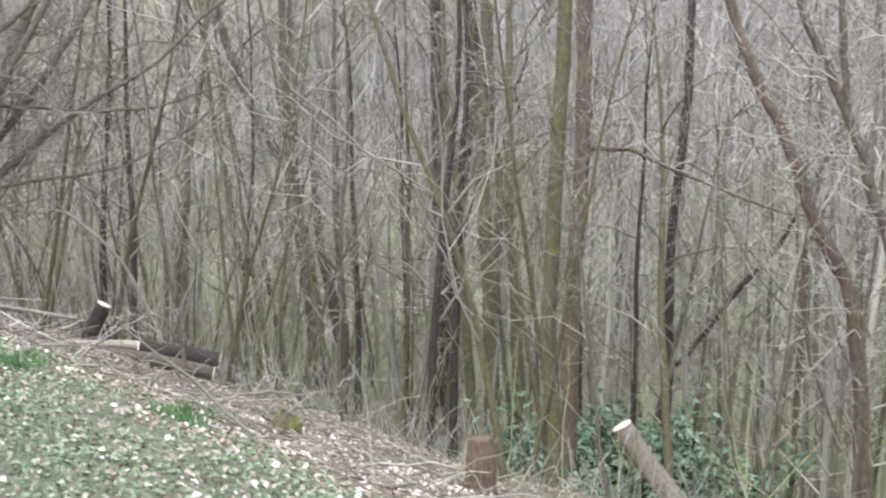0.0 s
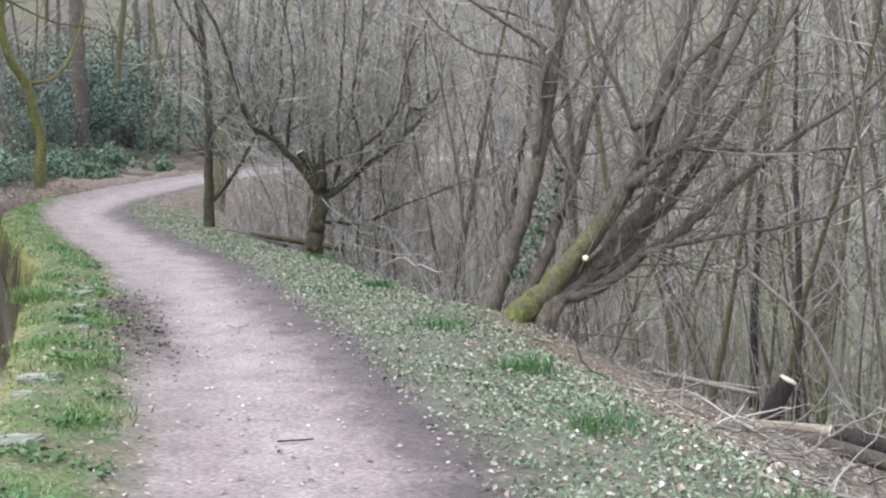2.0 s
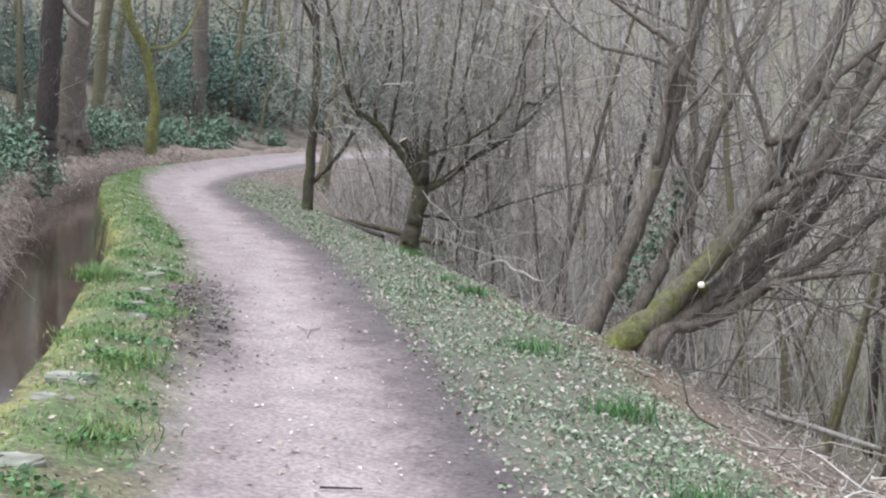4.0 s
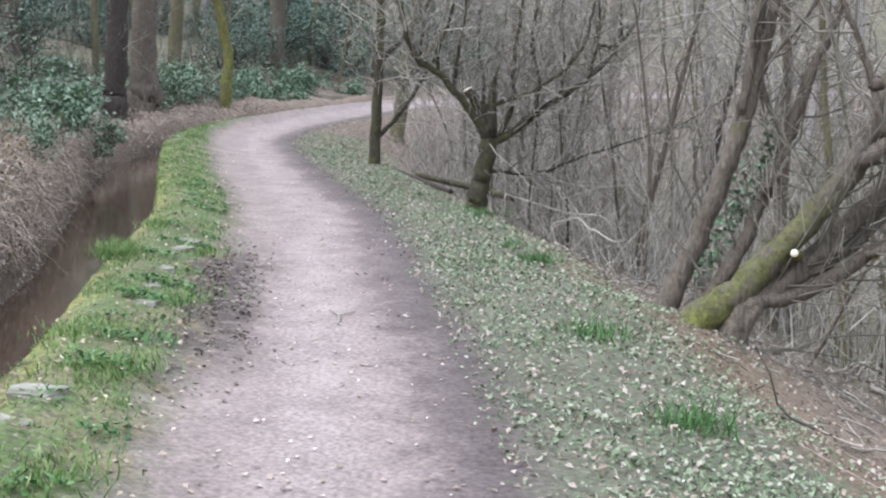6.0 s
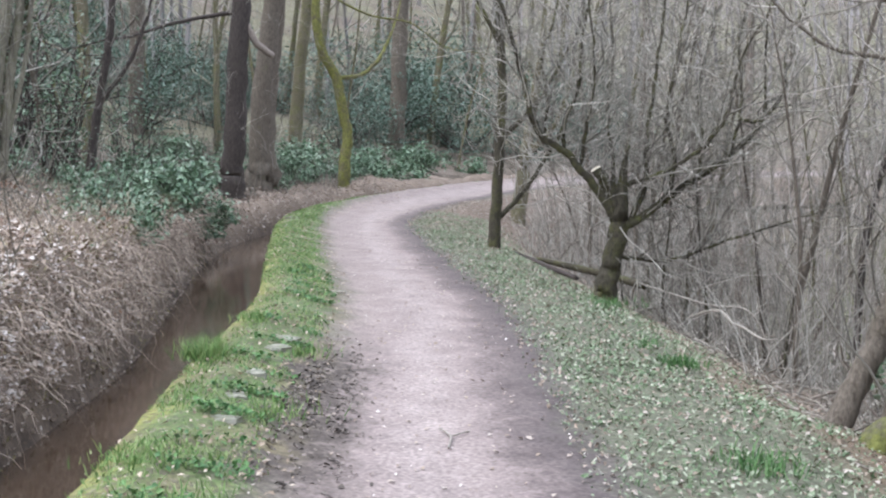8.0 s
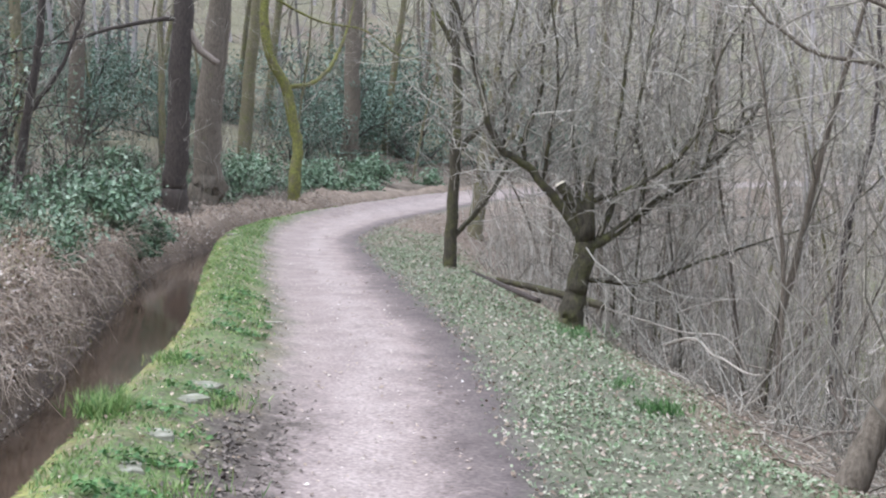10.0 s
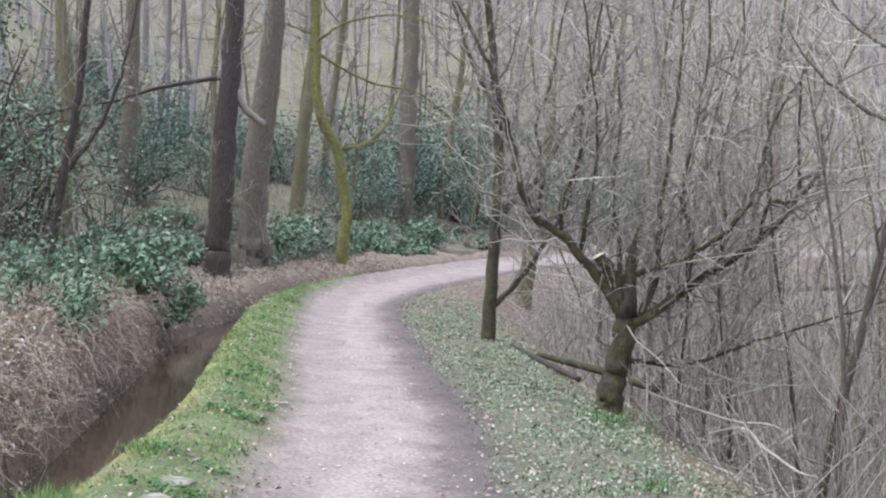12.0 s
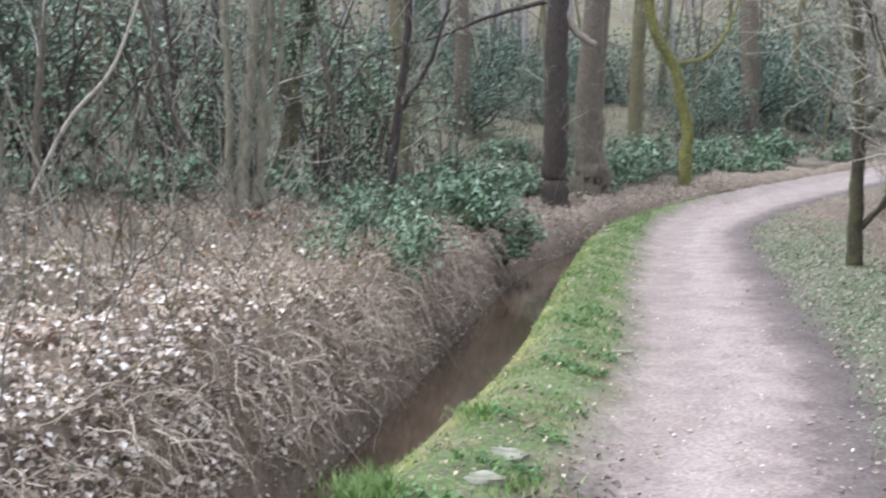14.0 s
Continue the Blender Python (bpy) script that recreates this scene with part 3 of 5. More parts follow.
def blades_at(rng, pos, tall, wide, splay=0.5):
    n = len(pos)
    yaw = rng.uniform(0, 2 * np.pi, n)
    side = np.stack([np.cos(yaw), np.sin(yaw), 0 * yaw], 1) * (wide[:, None] / 2)
    lean = np.stack([rng.normal(0, splay, n), rng.normal(0, splay, n), np.ones(n)], 1)
    lean /= np.linalg.norm(lean, axis=1)[:, None]
    mid = pos + lean * tall[:, None] * 0.55
    tip = mid + (lean + np.stack([rng.normal(0, splay, n), rng.normal(0, splay, n), 0 * yaw], 1) * 0.8) * tall[:, None] * 0.45
    v = np.stack([pos - side, pos + side, mid + side * 0.8, mid - side * 0.8, tip], 1).reshape(-1, 3)
    i = np.arange(n)[:, None] * 5
    return v, np.concatenate([i + [0, 1, 2], i + [0, 2, 3], i + [3, 2, 4]])


def on_line(u, w):
    """Places on the ground u metres along the ditch's edge and w to its right."""
    x = np.interp(u, RUN, LINE[:, 0]) + np.interp(u, RUN, TANG[:, 1]) * w
    y = np.interp(u, RUN, LINE[:, 1]) - np.interp(u, RUN, TANG[:, 0]) * w
    z = relief(u, w) + np.clip((np.abs(w - 1.5) - 2.2) / 3, 0, 1) * 0.16 * waves(x, y, 3.0, 1) + lumps(x, y, w) + 0.012 * waves(x, y, 1.1, 3)
    return np.stack([x, y, z], 1)


# the trees beside the path, each from its own limbs
def disc(name, at, way, r, parent, material=None, label="pale sawn face"):
    way = np.array(way, float) / np.linalg.norm(way)
    s = Sticks()
    s.add([np.array(at) - way * 0.012, np.array(at), np.array(at) + way * 0.007], [r * 1.01, r * 1.03, r * 0.9], 14, True)
    return s.make(name, material or CUT_WOOD, parent, label)


def hero(name, label, material, twig, limbs, mossy=(), shoots=1.0, grow=2.0, cut=(), pale=(), short=(), long=0.0, bare=(), crook=0.24, spread=0.75):
    """A tree from the lines of its limbs (x, y, z, radius); tops go on growing and bear shoots."""
    rng = np.random.RandomState(sum(map(ord, name)))
    x0, y0, z0, r0 = limbs[0][0]
    t = thing(name, (x0, y0, z0), label, "tree")
    base = np.array([x0, y0, z0])
    twigs = Sticks()
    for k, limb in enumerate(limbs):
        p = np.array(limb, float)
        p[:, :3] -= base
        if k == 0:
            foot = p[0].copy()
            foot[2] = min(float(height(x0, y0)[0]) - z0, 0.0) - 0.25
            foot[:2] -= (p[1, :2] - p[0, :2]) * 0.35
            foot[3] *= 1.14
            p[0, 3] *= 1.04
            p = np.vstack([foot, p])
        if k > 0:
            near = trunk_line[((trunk_line[:, :3] - p[0, :3]) ** 2).sum(1).argmin()]
            over = p[0, 2] + z0 - float(height(p[0, 0] + x0, p[0, 1] + y0)[0])
            if over < 0.35:
                foot = p[0] - (p[1] - p[0]) * 0.2
                p = np.vstack([np.r_[foot[:2], p[0, 2] - over - 0.15, p[0, 3] * 1.15], p])
            elif np.linalg.norm(near[:3] - p[0, :3]) < 0.5:
                p = np.vstack([np.r_[near[:3], p[0, 3] * 1.1], p])
        line = spline(p, 5 * len(p))
        trunk_line = line.copy() if k == 0 else np.vstack([trunk_line, line])
        line[:, :3] += rng.normal(0, 0.006, (len(line), 3)) + 0.3 * line[:, 3:4] * rng.normal(0, 0.25, (len(line), 3))
        rad = line[:, 3] * (1 + rng.normal(0, 0.018, len(line)))
        if k not in cut and k not in pale and k not in short and len(limb) > 2 and grow > 0:
            way = line[-1, :3] - line[-4, :3]
            more = wander(rng, line[-1, :3], way / np.linalg.norm(way) + np.array([0, 0, 0.15]), grow * (0.8 + 0.4 * rng.rand()), 7, 0.08, 0.05)[1:]
            rad = np.r_[rad, np.linspace(rad[-1], 0.008, 7)[1:]]
            full = np.vstack([line[:, :3], more])
        else:
            full = line[:, :3]
        stem = Sticks()
        stem.add(full, rad, 10 if rad[0] > 0.05 else 7, True)
        bark_of = BARK_LEAN if k in mossy else (BARK_PALE if k in pale else material)
        stem.make("trunk" if k == 0 else "limb", bark_of, t, "bright green moss on bark" if k in mossy and material is not BARK_MOSS else "")
        if k in cut:
            disc("cut_face", full[-1], full[-1] - full[-3], rad[-1], t)
        if shoots > 0 and k not in cut and k not in pale and k not in short and k not in bare:
            length = np.linalg.norm(np.diff(full, axis=0), axis=1).sum()
            count = max(int(length * 4.0 * shoots), 2)
            spray(rng, twigs, full, 0.02, count, long or 0.55 + 0.5 * min(shoots, 2.2), 0.3 if k == 0 else 0.12, 3, 0.12 + 0.02 * shoots, spread, 0.011, crook=crook)
    if twigs.v:
        twigs.make("crown", twig, t)
    return t


BLEACHED = bark("bleached_dead_wood", (0.24, 0.21, 0.18), (0.50, 0.45, 0.39))
BARK_PALE = bark("bark_pale_dead", (0.16, 0.13, 0.11), (0.38, 0.32, 0.27))
hero("leaning_tree", "many-stemmed leaning tree with bright moss on its base", BARK_GREY, TWIGS_BROWN, [
    [(-6.1, 10.65, -0.19, 0.117), (-5.95, 10.82, -0.02, 0.106), (-5.72, 11.05, 0.33, 0.090), (-5.52, 11.26, 0.65, 0.082), (-5.38, 11.44, 0.97, 0.078), (-5.25, 11.63, 1.45, 0.070), (-5.16, 11.79, 1.92, 0.062), (-5.07, 11.95, 2.39, 0.050)],
    [(-5.89, 10.79, -0.12, 0.077), (-5.74, 11.06, 0.05, 0.077), (-5.56, 11.36, 0.33, 0.070), (-5.4, 11.65, 0.6, 0.067), (-5.26, 11.93, 0.97, 0.060), (-5.12, 12.23, 1.52, 0.056), (-5.02, 12.5, 2.03, 0.048), (-4.91, 12.78, 2.53, 0.040)],
    [(-5.31, 11.27, 0.9, 0.053), (-5.2, 11.41, 1.03, 0.048), (-5.05, 11.57, 1.18, 0.045), (-4.83, 11.81, 1.67, 0.040), (-4.66, 12.01, 2.08, 0.033), (-4.49, 12.22, 2.5, 0.029)],
    [(-5.87, 10.81, -0.11, 0.056), (-5.64, 11.18, 0.12, 0.054), (-5.53, 11.47, 0.24, 0.050), (-5.31, 11.86, 0.59, 0.047), (-5.13, 12.22, 0.96, 0.043), (-4.91, 12.61, 1.44, 0.040), (-4.72, 12.99, 1.93, 0.036), (-4.57, 13.35, 2.4, 0.032)],
    [(-5.83, 10.83, -0.1, 0.056), (-5.62, 11.14, 0.01, 0.054), (-5.29, 11.54, 0.29, 0.046), (-5.1, 11.84, 0.47, 0.042), (-4.87, 12.18, 0.74, 0.034), (-4.47, 12.64, 1.15, 0.026), (-3.9, 13.22, 1.6, 0.022)],
    [(-5.19, 11.29, 0.32, 0.025), (-4.81, 11.86, 0.41, 0.021), (-4.5, 12.39, 0.43, 0.017), (-4.16, 12.93, 0.5, 0.013)],
    [(-5.26, 11.33, 1.14, 0.028), (-5.34, 11.35, 1.37, 0.025), (-5.48, 11.34, 1.74, 0.020), (-5.61, 11.32, 2.02, 0.017)],
    [(-5.15, 11.41, 1.17, 0.020), (-4.83, 11.93, 1.15, 0.021), (-4.43, 12.5, 1.1, 0.017), (-3.89, 13.17, 1.12, 0.013)],
    [(-5.17, 11.42, 1.44, 0.036), (-5.05, 11.74, 1.82, 0.033), (-4.84, 12.11, 2.15, 0.029), (-4.82, 12.35, 2.44, 0.026)],
], shoots=1.2, grow=2.8, mossy=(0,))
hero("split_tree", "twin grey-brown stems with a dead hooked snag", BARK_GREY, TWIGS_BROWN, [
    [(-6.55, 10.94, -0.24, 0.081), (-6.45, 11.07, 0.12, 0.074), (-6.35, 11.2, 0.53, 0.070), (-6.26, 11.33, 1.0, 0.066), (-6.19, 11.45, 1.53, 0.063), (-6.14, 11.56, 2.06, 0.055), (-6.06, 11.68, 2.59, 0.045)],
    [(-6.3, 11.11, -0.19, 0.059), (-6.21, 11.33, 0.17, 0.055), (-6.12, 11.56, 0.65, 0.049), (-6.05, 11.77, 1.13, 0.046), (-5.98, 11.99, 1.62, 0.038), (-5.91, 12.21, 2.07, 0.031), (-5.83, 12.42, 2.53, 0.024)],
    [(-6.22, 11.31, 1.2, 0.033), (-6.2, 11.37, 1.58, 0.033), (-6.19, 11.4, 1.87, 0.033), (-6.21, 11.41, 2.09, 0.030), (-6.33, 11.35, 2.19, 0.022)],
    [(-6.03, 11.38, 0.66, 0.026), (-6.0, 11.58, 0.89, 0.022), (-6.25, 11.63, 1.39, 0.019), (-6.15, 11.89, 1.73, 0.015)],
], shoots=0.9, grow=2.5)
hero("coppiced_tree", "old coppiced tree with sawn stub and upright shoots", BARK_DARK_MOSS, TWIGS, [
    [(-10.94, 14.06, -0.14, 0.123), (-10.92, 14.12, 0.16, 0.106), (-10.88, 14.18, 0.47, 0.101), (-10.88, 14.21, 0.63, 0.101)],
    [(-10.88, 14.21, 0.61, 0.074), (-10.93, 14.14, 0.88, 0.062), (-10.97, 14.06, 1.03, 0.057), (-11.02, 13.97, 1.15, 0.053)],
    [(-10.91, 14.17, 0.62, 0.050), (-11.01, 14.03, 0.9, 0.045), (-11.13, 13.86, 1.15, 0.041), (-11.24, 13.7, 1.35, 0.037), (-11.36, 13.51, 1.49, 0.033), (-11.43, 13.39, 1.77, 0.030), (-11.47, 13.32, 2.11, 0.026), (-11.52, 13.23, 2.45, 0.022), (-11.61, 13.1, 2.84, 0.018)],
    [(-11.34, 13.81, 1.37, 0.027), (-11.34, 13.84, 1.68, 0.023), (-11.26, 13.96, 2.04, 0.019), (-11.28, 14.0, 2.5, 0.015), (-11.24, 14.08, 2.96, 0.011)],
    [(-10.85, 14.22, 0.55, 0.050), (-10.76, 14.43, 0.67, 0.046), (-10.64, 14.67, 0.86, 0.038), (-10.48, 14.96, 1.07, 0.035), (-10.25, 15.33, 1.36, 0.031), (-10.12, 15.58, 1.68, 0.024), (-10.15, 15.69, 2.06, 0.016)],
    [(-10.97, 14.15, 0.95, 0.030), (-10.71, 14.34, 1.05, 0.027), (-10.47, 14.52, 1.18, 0.022), (-10.22, 14.71, 1.41, 0.022), (-10.05, 14.83, 1.72, 0.018), (-9.98, 14.87, 2.12, 0.015)],
    [(-10.81, 14.28, 0.63, 0.030), (-10.79, 14.48, 0.98, 0.027), (-10.87, 14.6, 1.5, 0.023), (-10.91, 14.75, 2.02, 0.019), (-10.96, 14.91, 2.61, 0.016), (-11.02, 15.05, 3.1, 0.012)],
    [(-10.56, 14.57, 0.87, 0.027), (-10.58, 14.7, 1.25, 0.023), (-10.71, 14.72, 1.71, 0.019), (-10.72, 14.87, 2.29, 0.016), (-10.73, 15.03, 2.82, 0.012)],
    [(-10.36, 14.79, 1.08, 0.023), (-10.43, 14.95, 1.51, 0.019), (-10.56, 15.05, 2.03, 0.016), (-10.58, 15.27, 2.57, 0.012), (-10.63, 15.45, 3.12, 0.012)],
    [(-10.92, 14.17, 0.67, 0.027), (-11.09, 14.31, 1.28, 0.023), (-11.28, 14.42, 1.8, 0.019), (-11.38, 14.63, 2.34, 0.016), (-11.55, 14.77, 2.95, 0.012)],
    [(-11.2, 13.93, 1.15, 0.023), (-11.09, 13.9, 1.64, 0.018), (-10.98, 13.87, 2.08, 0.015), (-10.94, 13.77, 2.57, 0.011)],
    [(-10.13, 15.06, 1.34, 0.019), (-10.21, 15.33, 1.89, 0.016), (-10.38, 15.5, 2.47, 0.012), (-10.46, 15.77, 3.03, 0.012)],
    [(-10.8, 14.25, 0.24, 0.023), (-10.57, 14.7, 0.21, 0.019), (-10.31, 15.21, 0.39, 0.016), (-10.03, 15.72, 0.55, 0.012), (-9.75, 16.25, 0.71, 0.008)],
    [(-11.5, 13.66, 1.49, 0.023), (-11.52, 13.76, 1.83, 0.019), (-11.64, 13.79, 2.3, 0.016), (-11.63, 13.95, 2.72, 0.012)],
    [(-9.94, 15.29, 1.68, 0.019), (-9.96, 15.74, 2.0, 0.016), (-10.14, 16.04, 2.45, 0.012), (-10.21, 16.44, 2.86, 0.013)],
], shoots=2.9, grow=0.9, cut=(1,), bare=(0,), long=1.0, crook=0.36, spread=0.9)
hero("forked_tree", "slim tree with a low forked limb beside the path", BARK_DARK_MOSS, TWIGS, [
    [(-14.74, 16.17, -0.03, 0.088), (-14.7, 16.22, 1.11, 0.071), (-14.68, 16.24, 1.93, 0.066), (-14.71, 16.21, 2.95, 0.055), (-14.79, 16.12, 3.96, 0.044)],
    [(-14.7, 16.22, 0.33, 0.038), (-14.43, 16.5, 0.78, 0.033), (-14.2, 16.74, 1.33, 0.027), (-14.06, 16.89, 1.74, 0.017)],
    [(-14.67, 16.25, 1.46, 0.044), (-14.38, 16.62, 1.94, 0.033), (-14.27, 16.79, 2.28, 0.027), (-14.12, 17.01, 2.76, 0.017)],
    [(-14.71, 16.21, 2.75, 0.038), (-14.93, 15.98, 3.35, 0.027), (-15.07, 15.83, 3.96, 0.022)],
], shoots=1.3, grow=1.6)
hero("mossy_tree", "short mossy tree behind the forked tree", BARK_OLIVE, TWIGS, [
    [(-20.11, 22.12, -0.46, 0.171), (-20.01, 22.22, 0.77, 0.139), (-19.95, 22.28, 1.51, 0.117), (-19.77, 22.45, 3.21, 0.085)],
    [(-19.99, 22.24, 1.09, 0.085), (-19.53, 22.69, 1.84, 0.053), (-19.32, 22.91, 2.8, 0.043)],
], shoots=0.7, grow=1.5)
hero("oak_tree", "tall dark-barked oak with a pale broken branch", BARK_DARK, TWIGS, [
    [(-24.83, 18.26, 0.44, 0.25), (-24.81, 18.29, 0.99, 0.239), (-24.77, 18.36, 2.63, 0.219), (-24.71, 18.47, 4.81, 0.191), (-24.69, 18.5, 6.97, 0.164), (-24.72, 18.45, 9.85, 0.127)],
    [(-24.75, 18.4, 5.13, 0.103), (-24.71, 18.47, 4.05, 0.091), (-24.58, 18.68, 3.46, 0.079), (-24.38, 19.02, 3.13, 0.068)],
    [(-24.72, 18.45, 4.05, 0.05), (-25.3, 17.46, 3.84, 0.04), (-25.87, 16.49, 3.47, 0.028)],
], shoots=0.7, grow=4, pale=(1,))
hero("double_oak", "grey twin-stemmed oak with flared mossy base", BARK_GREY, TWIGS, [
    [(-26.31, 19.91, 0.46, 0.321), (-26.3, 19.92, 0.94, 0.259), (-26.26, 19.99, 2.38, 0.247), (-26.14, 20.18, 4.3, 0.211), (-26.05, 20.32, 6.09, 0.188), (-26.03, 20.35, 9.86, 0.142)],
    [(-26.15, 20.16, 0.49, 0.247), (-26.25, 20.08, 0.94, 0.21), (-26.34, 20.22, 2.38, 0.185), (-26.38, 20.51, 4.3, 0.149), (-26.49, 20.76, 6.45, 0.125), (-26.61, 21.09, 9.3, 0.103)],
], shoots=0.6, grow=4)
hero("mossy_fork", "crooked forked tree covered in yellow-green moss", BARK_MOSS, TWIGS_OLIVE, [
    [(-27.78, 23.54, 0.81, 0.146), (-27.79, 23.65, 1.42, 0.133), (-27.92, 23.56, 2.22, 0.133), (-28.04, 23.46, 2.95, 0.133), (-28.23, 23.19, 3.56, 0.119), (-28.36, 23.06, 4.23, 0.119), (-28.46, 23.1, 5.29, 0.106), (-28.58, 23.12, 6.48, 0.08)],
    [(-28.03, 23.49, 2.96, 0.066), (-28.06, 24.26, 3.07, 0.054), (-28.16, 24.93, 3.47, 0.054), (-28.36, 25.44, 4.03, 0.041)],
    [(-28.53, 23.05, 5.37, 0.035), (-27.93, 24.32, 4.67, 0.028), (-27.49, 25.46, 4.5, 0.021), (-27.3, 26.33, 4.01, 0.015)],
    [(-28.55, 23.04, 5.53, 0.035), (-27.7, 23.45, 6.01, 0.027), (-26.58, 24.11, 6.17, 0.020), (-25.56, 24.64, 5.83, 0.013)],
    [(-28.64, 22.97, 5.81, 0.028), (-28.59, 21.97, 5.95, 0.020), (-28.47, 20.99, 5.5, 0.013)],
], shoots=1.2, grow=2.0, crook=0.3)
hero("pole_tree", "straight slim mossy trunk among evergreen shrubs", BARK_OLIVE, TWIGS_OLIVE, [
    [(-34.45, 26.64, 1.18, 0.208), (-34.35, 26.79, 3.76, 0.191), (-34.21, 26.99, 6.13, 0.175), (-34.19, 27.03, 10.83, 0.125)],
], shoots=0.5, grow=3)
hero("straight_tree", "straight grey woodland tree among evergreens", BARK_GREY, TWIGS, [
    [(-36.93, 32.93, 1.13, 0.321), (-36.87, 33.01, 4.99, 0.282), (-36.83, 33.06, 8.54, 0.244), (-36.83, 33.05, 13.44, 0.188)],
], shoots=0.6, grow=4)
hero("multi_stem_tree", "cluster of pale straight stems rising from brambles", BARK_STRAW, TWIGS, [
    [(-16.52, 9.79, 0.8, 0.075), (-16.49, 9.92, 1.88, 0.069), (-16.45, 10.06, 2.99, 0.064), (-16.41, 10.19, 4.36, 0.053)],
    [(-16.55, 9.7, 0.83, 0.04), (-16.53, 9.74, 1.89, 0.04), (-16.53, 9.76, 3.0, 0.035), (-16.53, 9.75, 4.1, 0.029)],
    [(-16.48, 9.96, 0.86, 0.058), (-16.44, 10.08, 2.16, 0.052), (-16.41, 10.2, 2.99, 0.052), (-16.37, 10.35, 4.36, 0.041)],
    [(-16.5, 9.87, 0.81, 0.035), (-16.4, 10.23, 2.26, 0.029), (-16.38, 10.32, 2.99, 0.029), (-16.33, 10.49, 4.09, 0.024)],
], shoots=0.8, grow=2.5)
ivy_tree = hero("ivy_tree", "dark mossy leaning tree clothed in evergreen leaves above", BARK_DARK_MOSS, TWIGS, [
    [(-20.82, 11.44, 0.88, 0.135), (-20.74, 11.71, 1.69, 0.127), (-20.71, 11.8, 2.66, 0.12), (-20.64, 12.04, 3.5, 0.112), (-20.54, 12.36, 5.4, 0.09)],
], shoots=0.8, grow=2.5)
leaf_rng = np.random.RandomState(71)
rise = leaf_rng.rand(4200)
leaf_at = np.stack([0.1 + 0.18 * rise, 0.25 + 0.7 * rise, 1.9 + 3.2 * rise], 1) + leaf_rng.normal(0, 1, (4200, 3)) * (0.22 + 0.3 * rise[:, None])
soup("foliage", *leaves_at(leaf_rng, leaf_at, leaf_rng.uniform(0.03, 0.06, 4200), 0.8, 0.2, 1.4), HOLLY, kind="", parent=ivy_tree)
hero("slim_tree", "slim brown tree among low evergreens", BARK_DARK, TWIGS, [
    [(-22.14, 13.72, 0.71, 0.08), (-22.07, 13.9, 1.94, 0.071), (-22.0, 14.09, 3.24, 0.063), (-21.92, 14.26, 5.38, 0.046)],
    [(-22.07, 13.9, 1.94, 0.045), (-21.87, 14.39, 2.71, 0.036), (-21.76, 14.67, 3.48, 0.027)],
], shoots=0.8, grow=2.5)
hero("grey_tree", "straight grey trunk deeper in the wood", BARK_GREY, TWIGS, [
    [(-32.96, 20.3, 1.5, 0.224), (-32.93, 20.37, 5.01, 0.195), (-32.88, 20.47, 8.58, 0.153)],
], shoots=0.8, grow=2.5)
hero("thin_pair", "pair of thin crooked stems", BARK_DARK, TWIGS, [
    [(-21.18, 10.7, 0.96, 0.064), (-21.18, 10.7, 2.02, 0.056), (-21.14, 10.84, 3.17, 0.048), (-21.13, 10.88, 5.08, 0.041)],
    [(-21.32, 10.11, 1.03, 0.04), (-21.29, 10.24, 2.04, 0.04), (-21.3, 10.2, 3.57, 0.032)],
], shoots=0.8, grow=2.5)
hero("alder_tree", "upright tree with olive-green bark on the slope", BARK_OLIVE, TWIGS_OLIVE, [
    [(0.62, 13.97, -3.61, 0.113), (0.49, 13.98, -1.54, 0.095), (0.53, 13.98, 0.45, 0.090), (0.59, 13.97, 2.36, 0.082), (0.6, 13.97, 4.19, 0.062)],
], shoots=1.3, grow=3, crook=0.34, spread=0.95)
hero("red_barked_tree", "reddish-barked tree beside an olive one", BARK_RED, TWIGS_PALE, [
    [(0.88, 16.84, -3.48, 0.123), (0.89, 16.84, -1.35, 0.112), (0.97, 16.83, 0.24, 0.111), (0.96, 16.83, 2.55, 0.103), (0.94, 16.83, 4.4, 0.08)],
    [(0.92, 16.84, 0.51, 0.039), (1.58, 16.81, 0.52, 0.032), (2.2, 16.78, 0.26, 0.024)],
], shoots=1.3, grow=3, crook=0.34, spread=0.95)
hero("dark_tree", "dark trunk with crooked side stem", BARK_DARK, TWIGS_PALE, [
    [(-1.55, 26.45, -5.39, 0.258), (-1.51, 26.45, -2.79, 0.24), (-1.21, 26.47, -0.76, 0.175), (-0.99, 26.49, 1.35, 0.15), (-1.08, 26.48, 3.77, 0.125)],
    [(-1.61, 26.45, -2.79, 0.152), (-1.72, 26.44, 0.11, 0.138), (-1.8, 26.44, 3.16, 0.113)],
], shoots=1.3, grow=3, crook=0.34, spread=0.95)
hero("olive_tree", "slim olive stem with pale patches", BARK_OLIVE, TWIGS_OLIVE, [
    [(-0.4, 23.65, -4.39, 0.138), (-0.55, 23.64, -1.63, 0.135), (-0.69, 23.64, 0.27, 0.123), (-0.6, 23.64, 1.91, 0.111), (-0.68, 23.64, 3.84, 0.101)],
    [(-0.42, 23.65, -3.23, 0.091), (-0.28, 23.65, -0.84, 0.078), (-0.47, 23.64, 0.82, 0.067), (-0.53, 23.64, 2.99, 0.056)],
], shoots=1.3, grow=3, crook=0.34, spread=0.95)
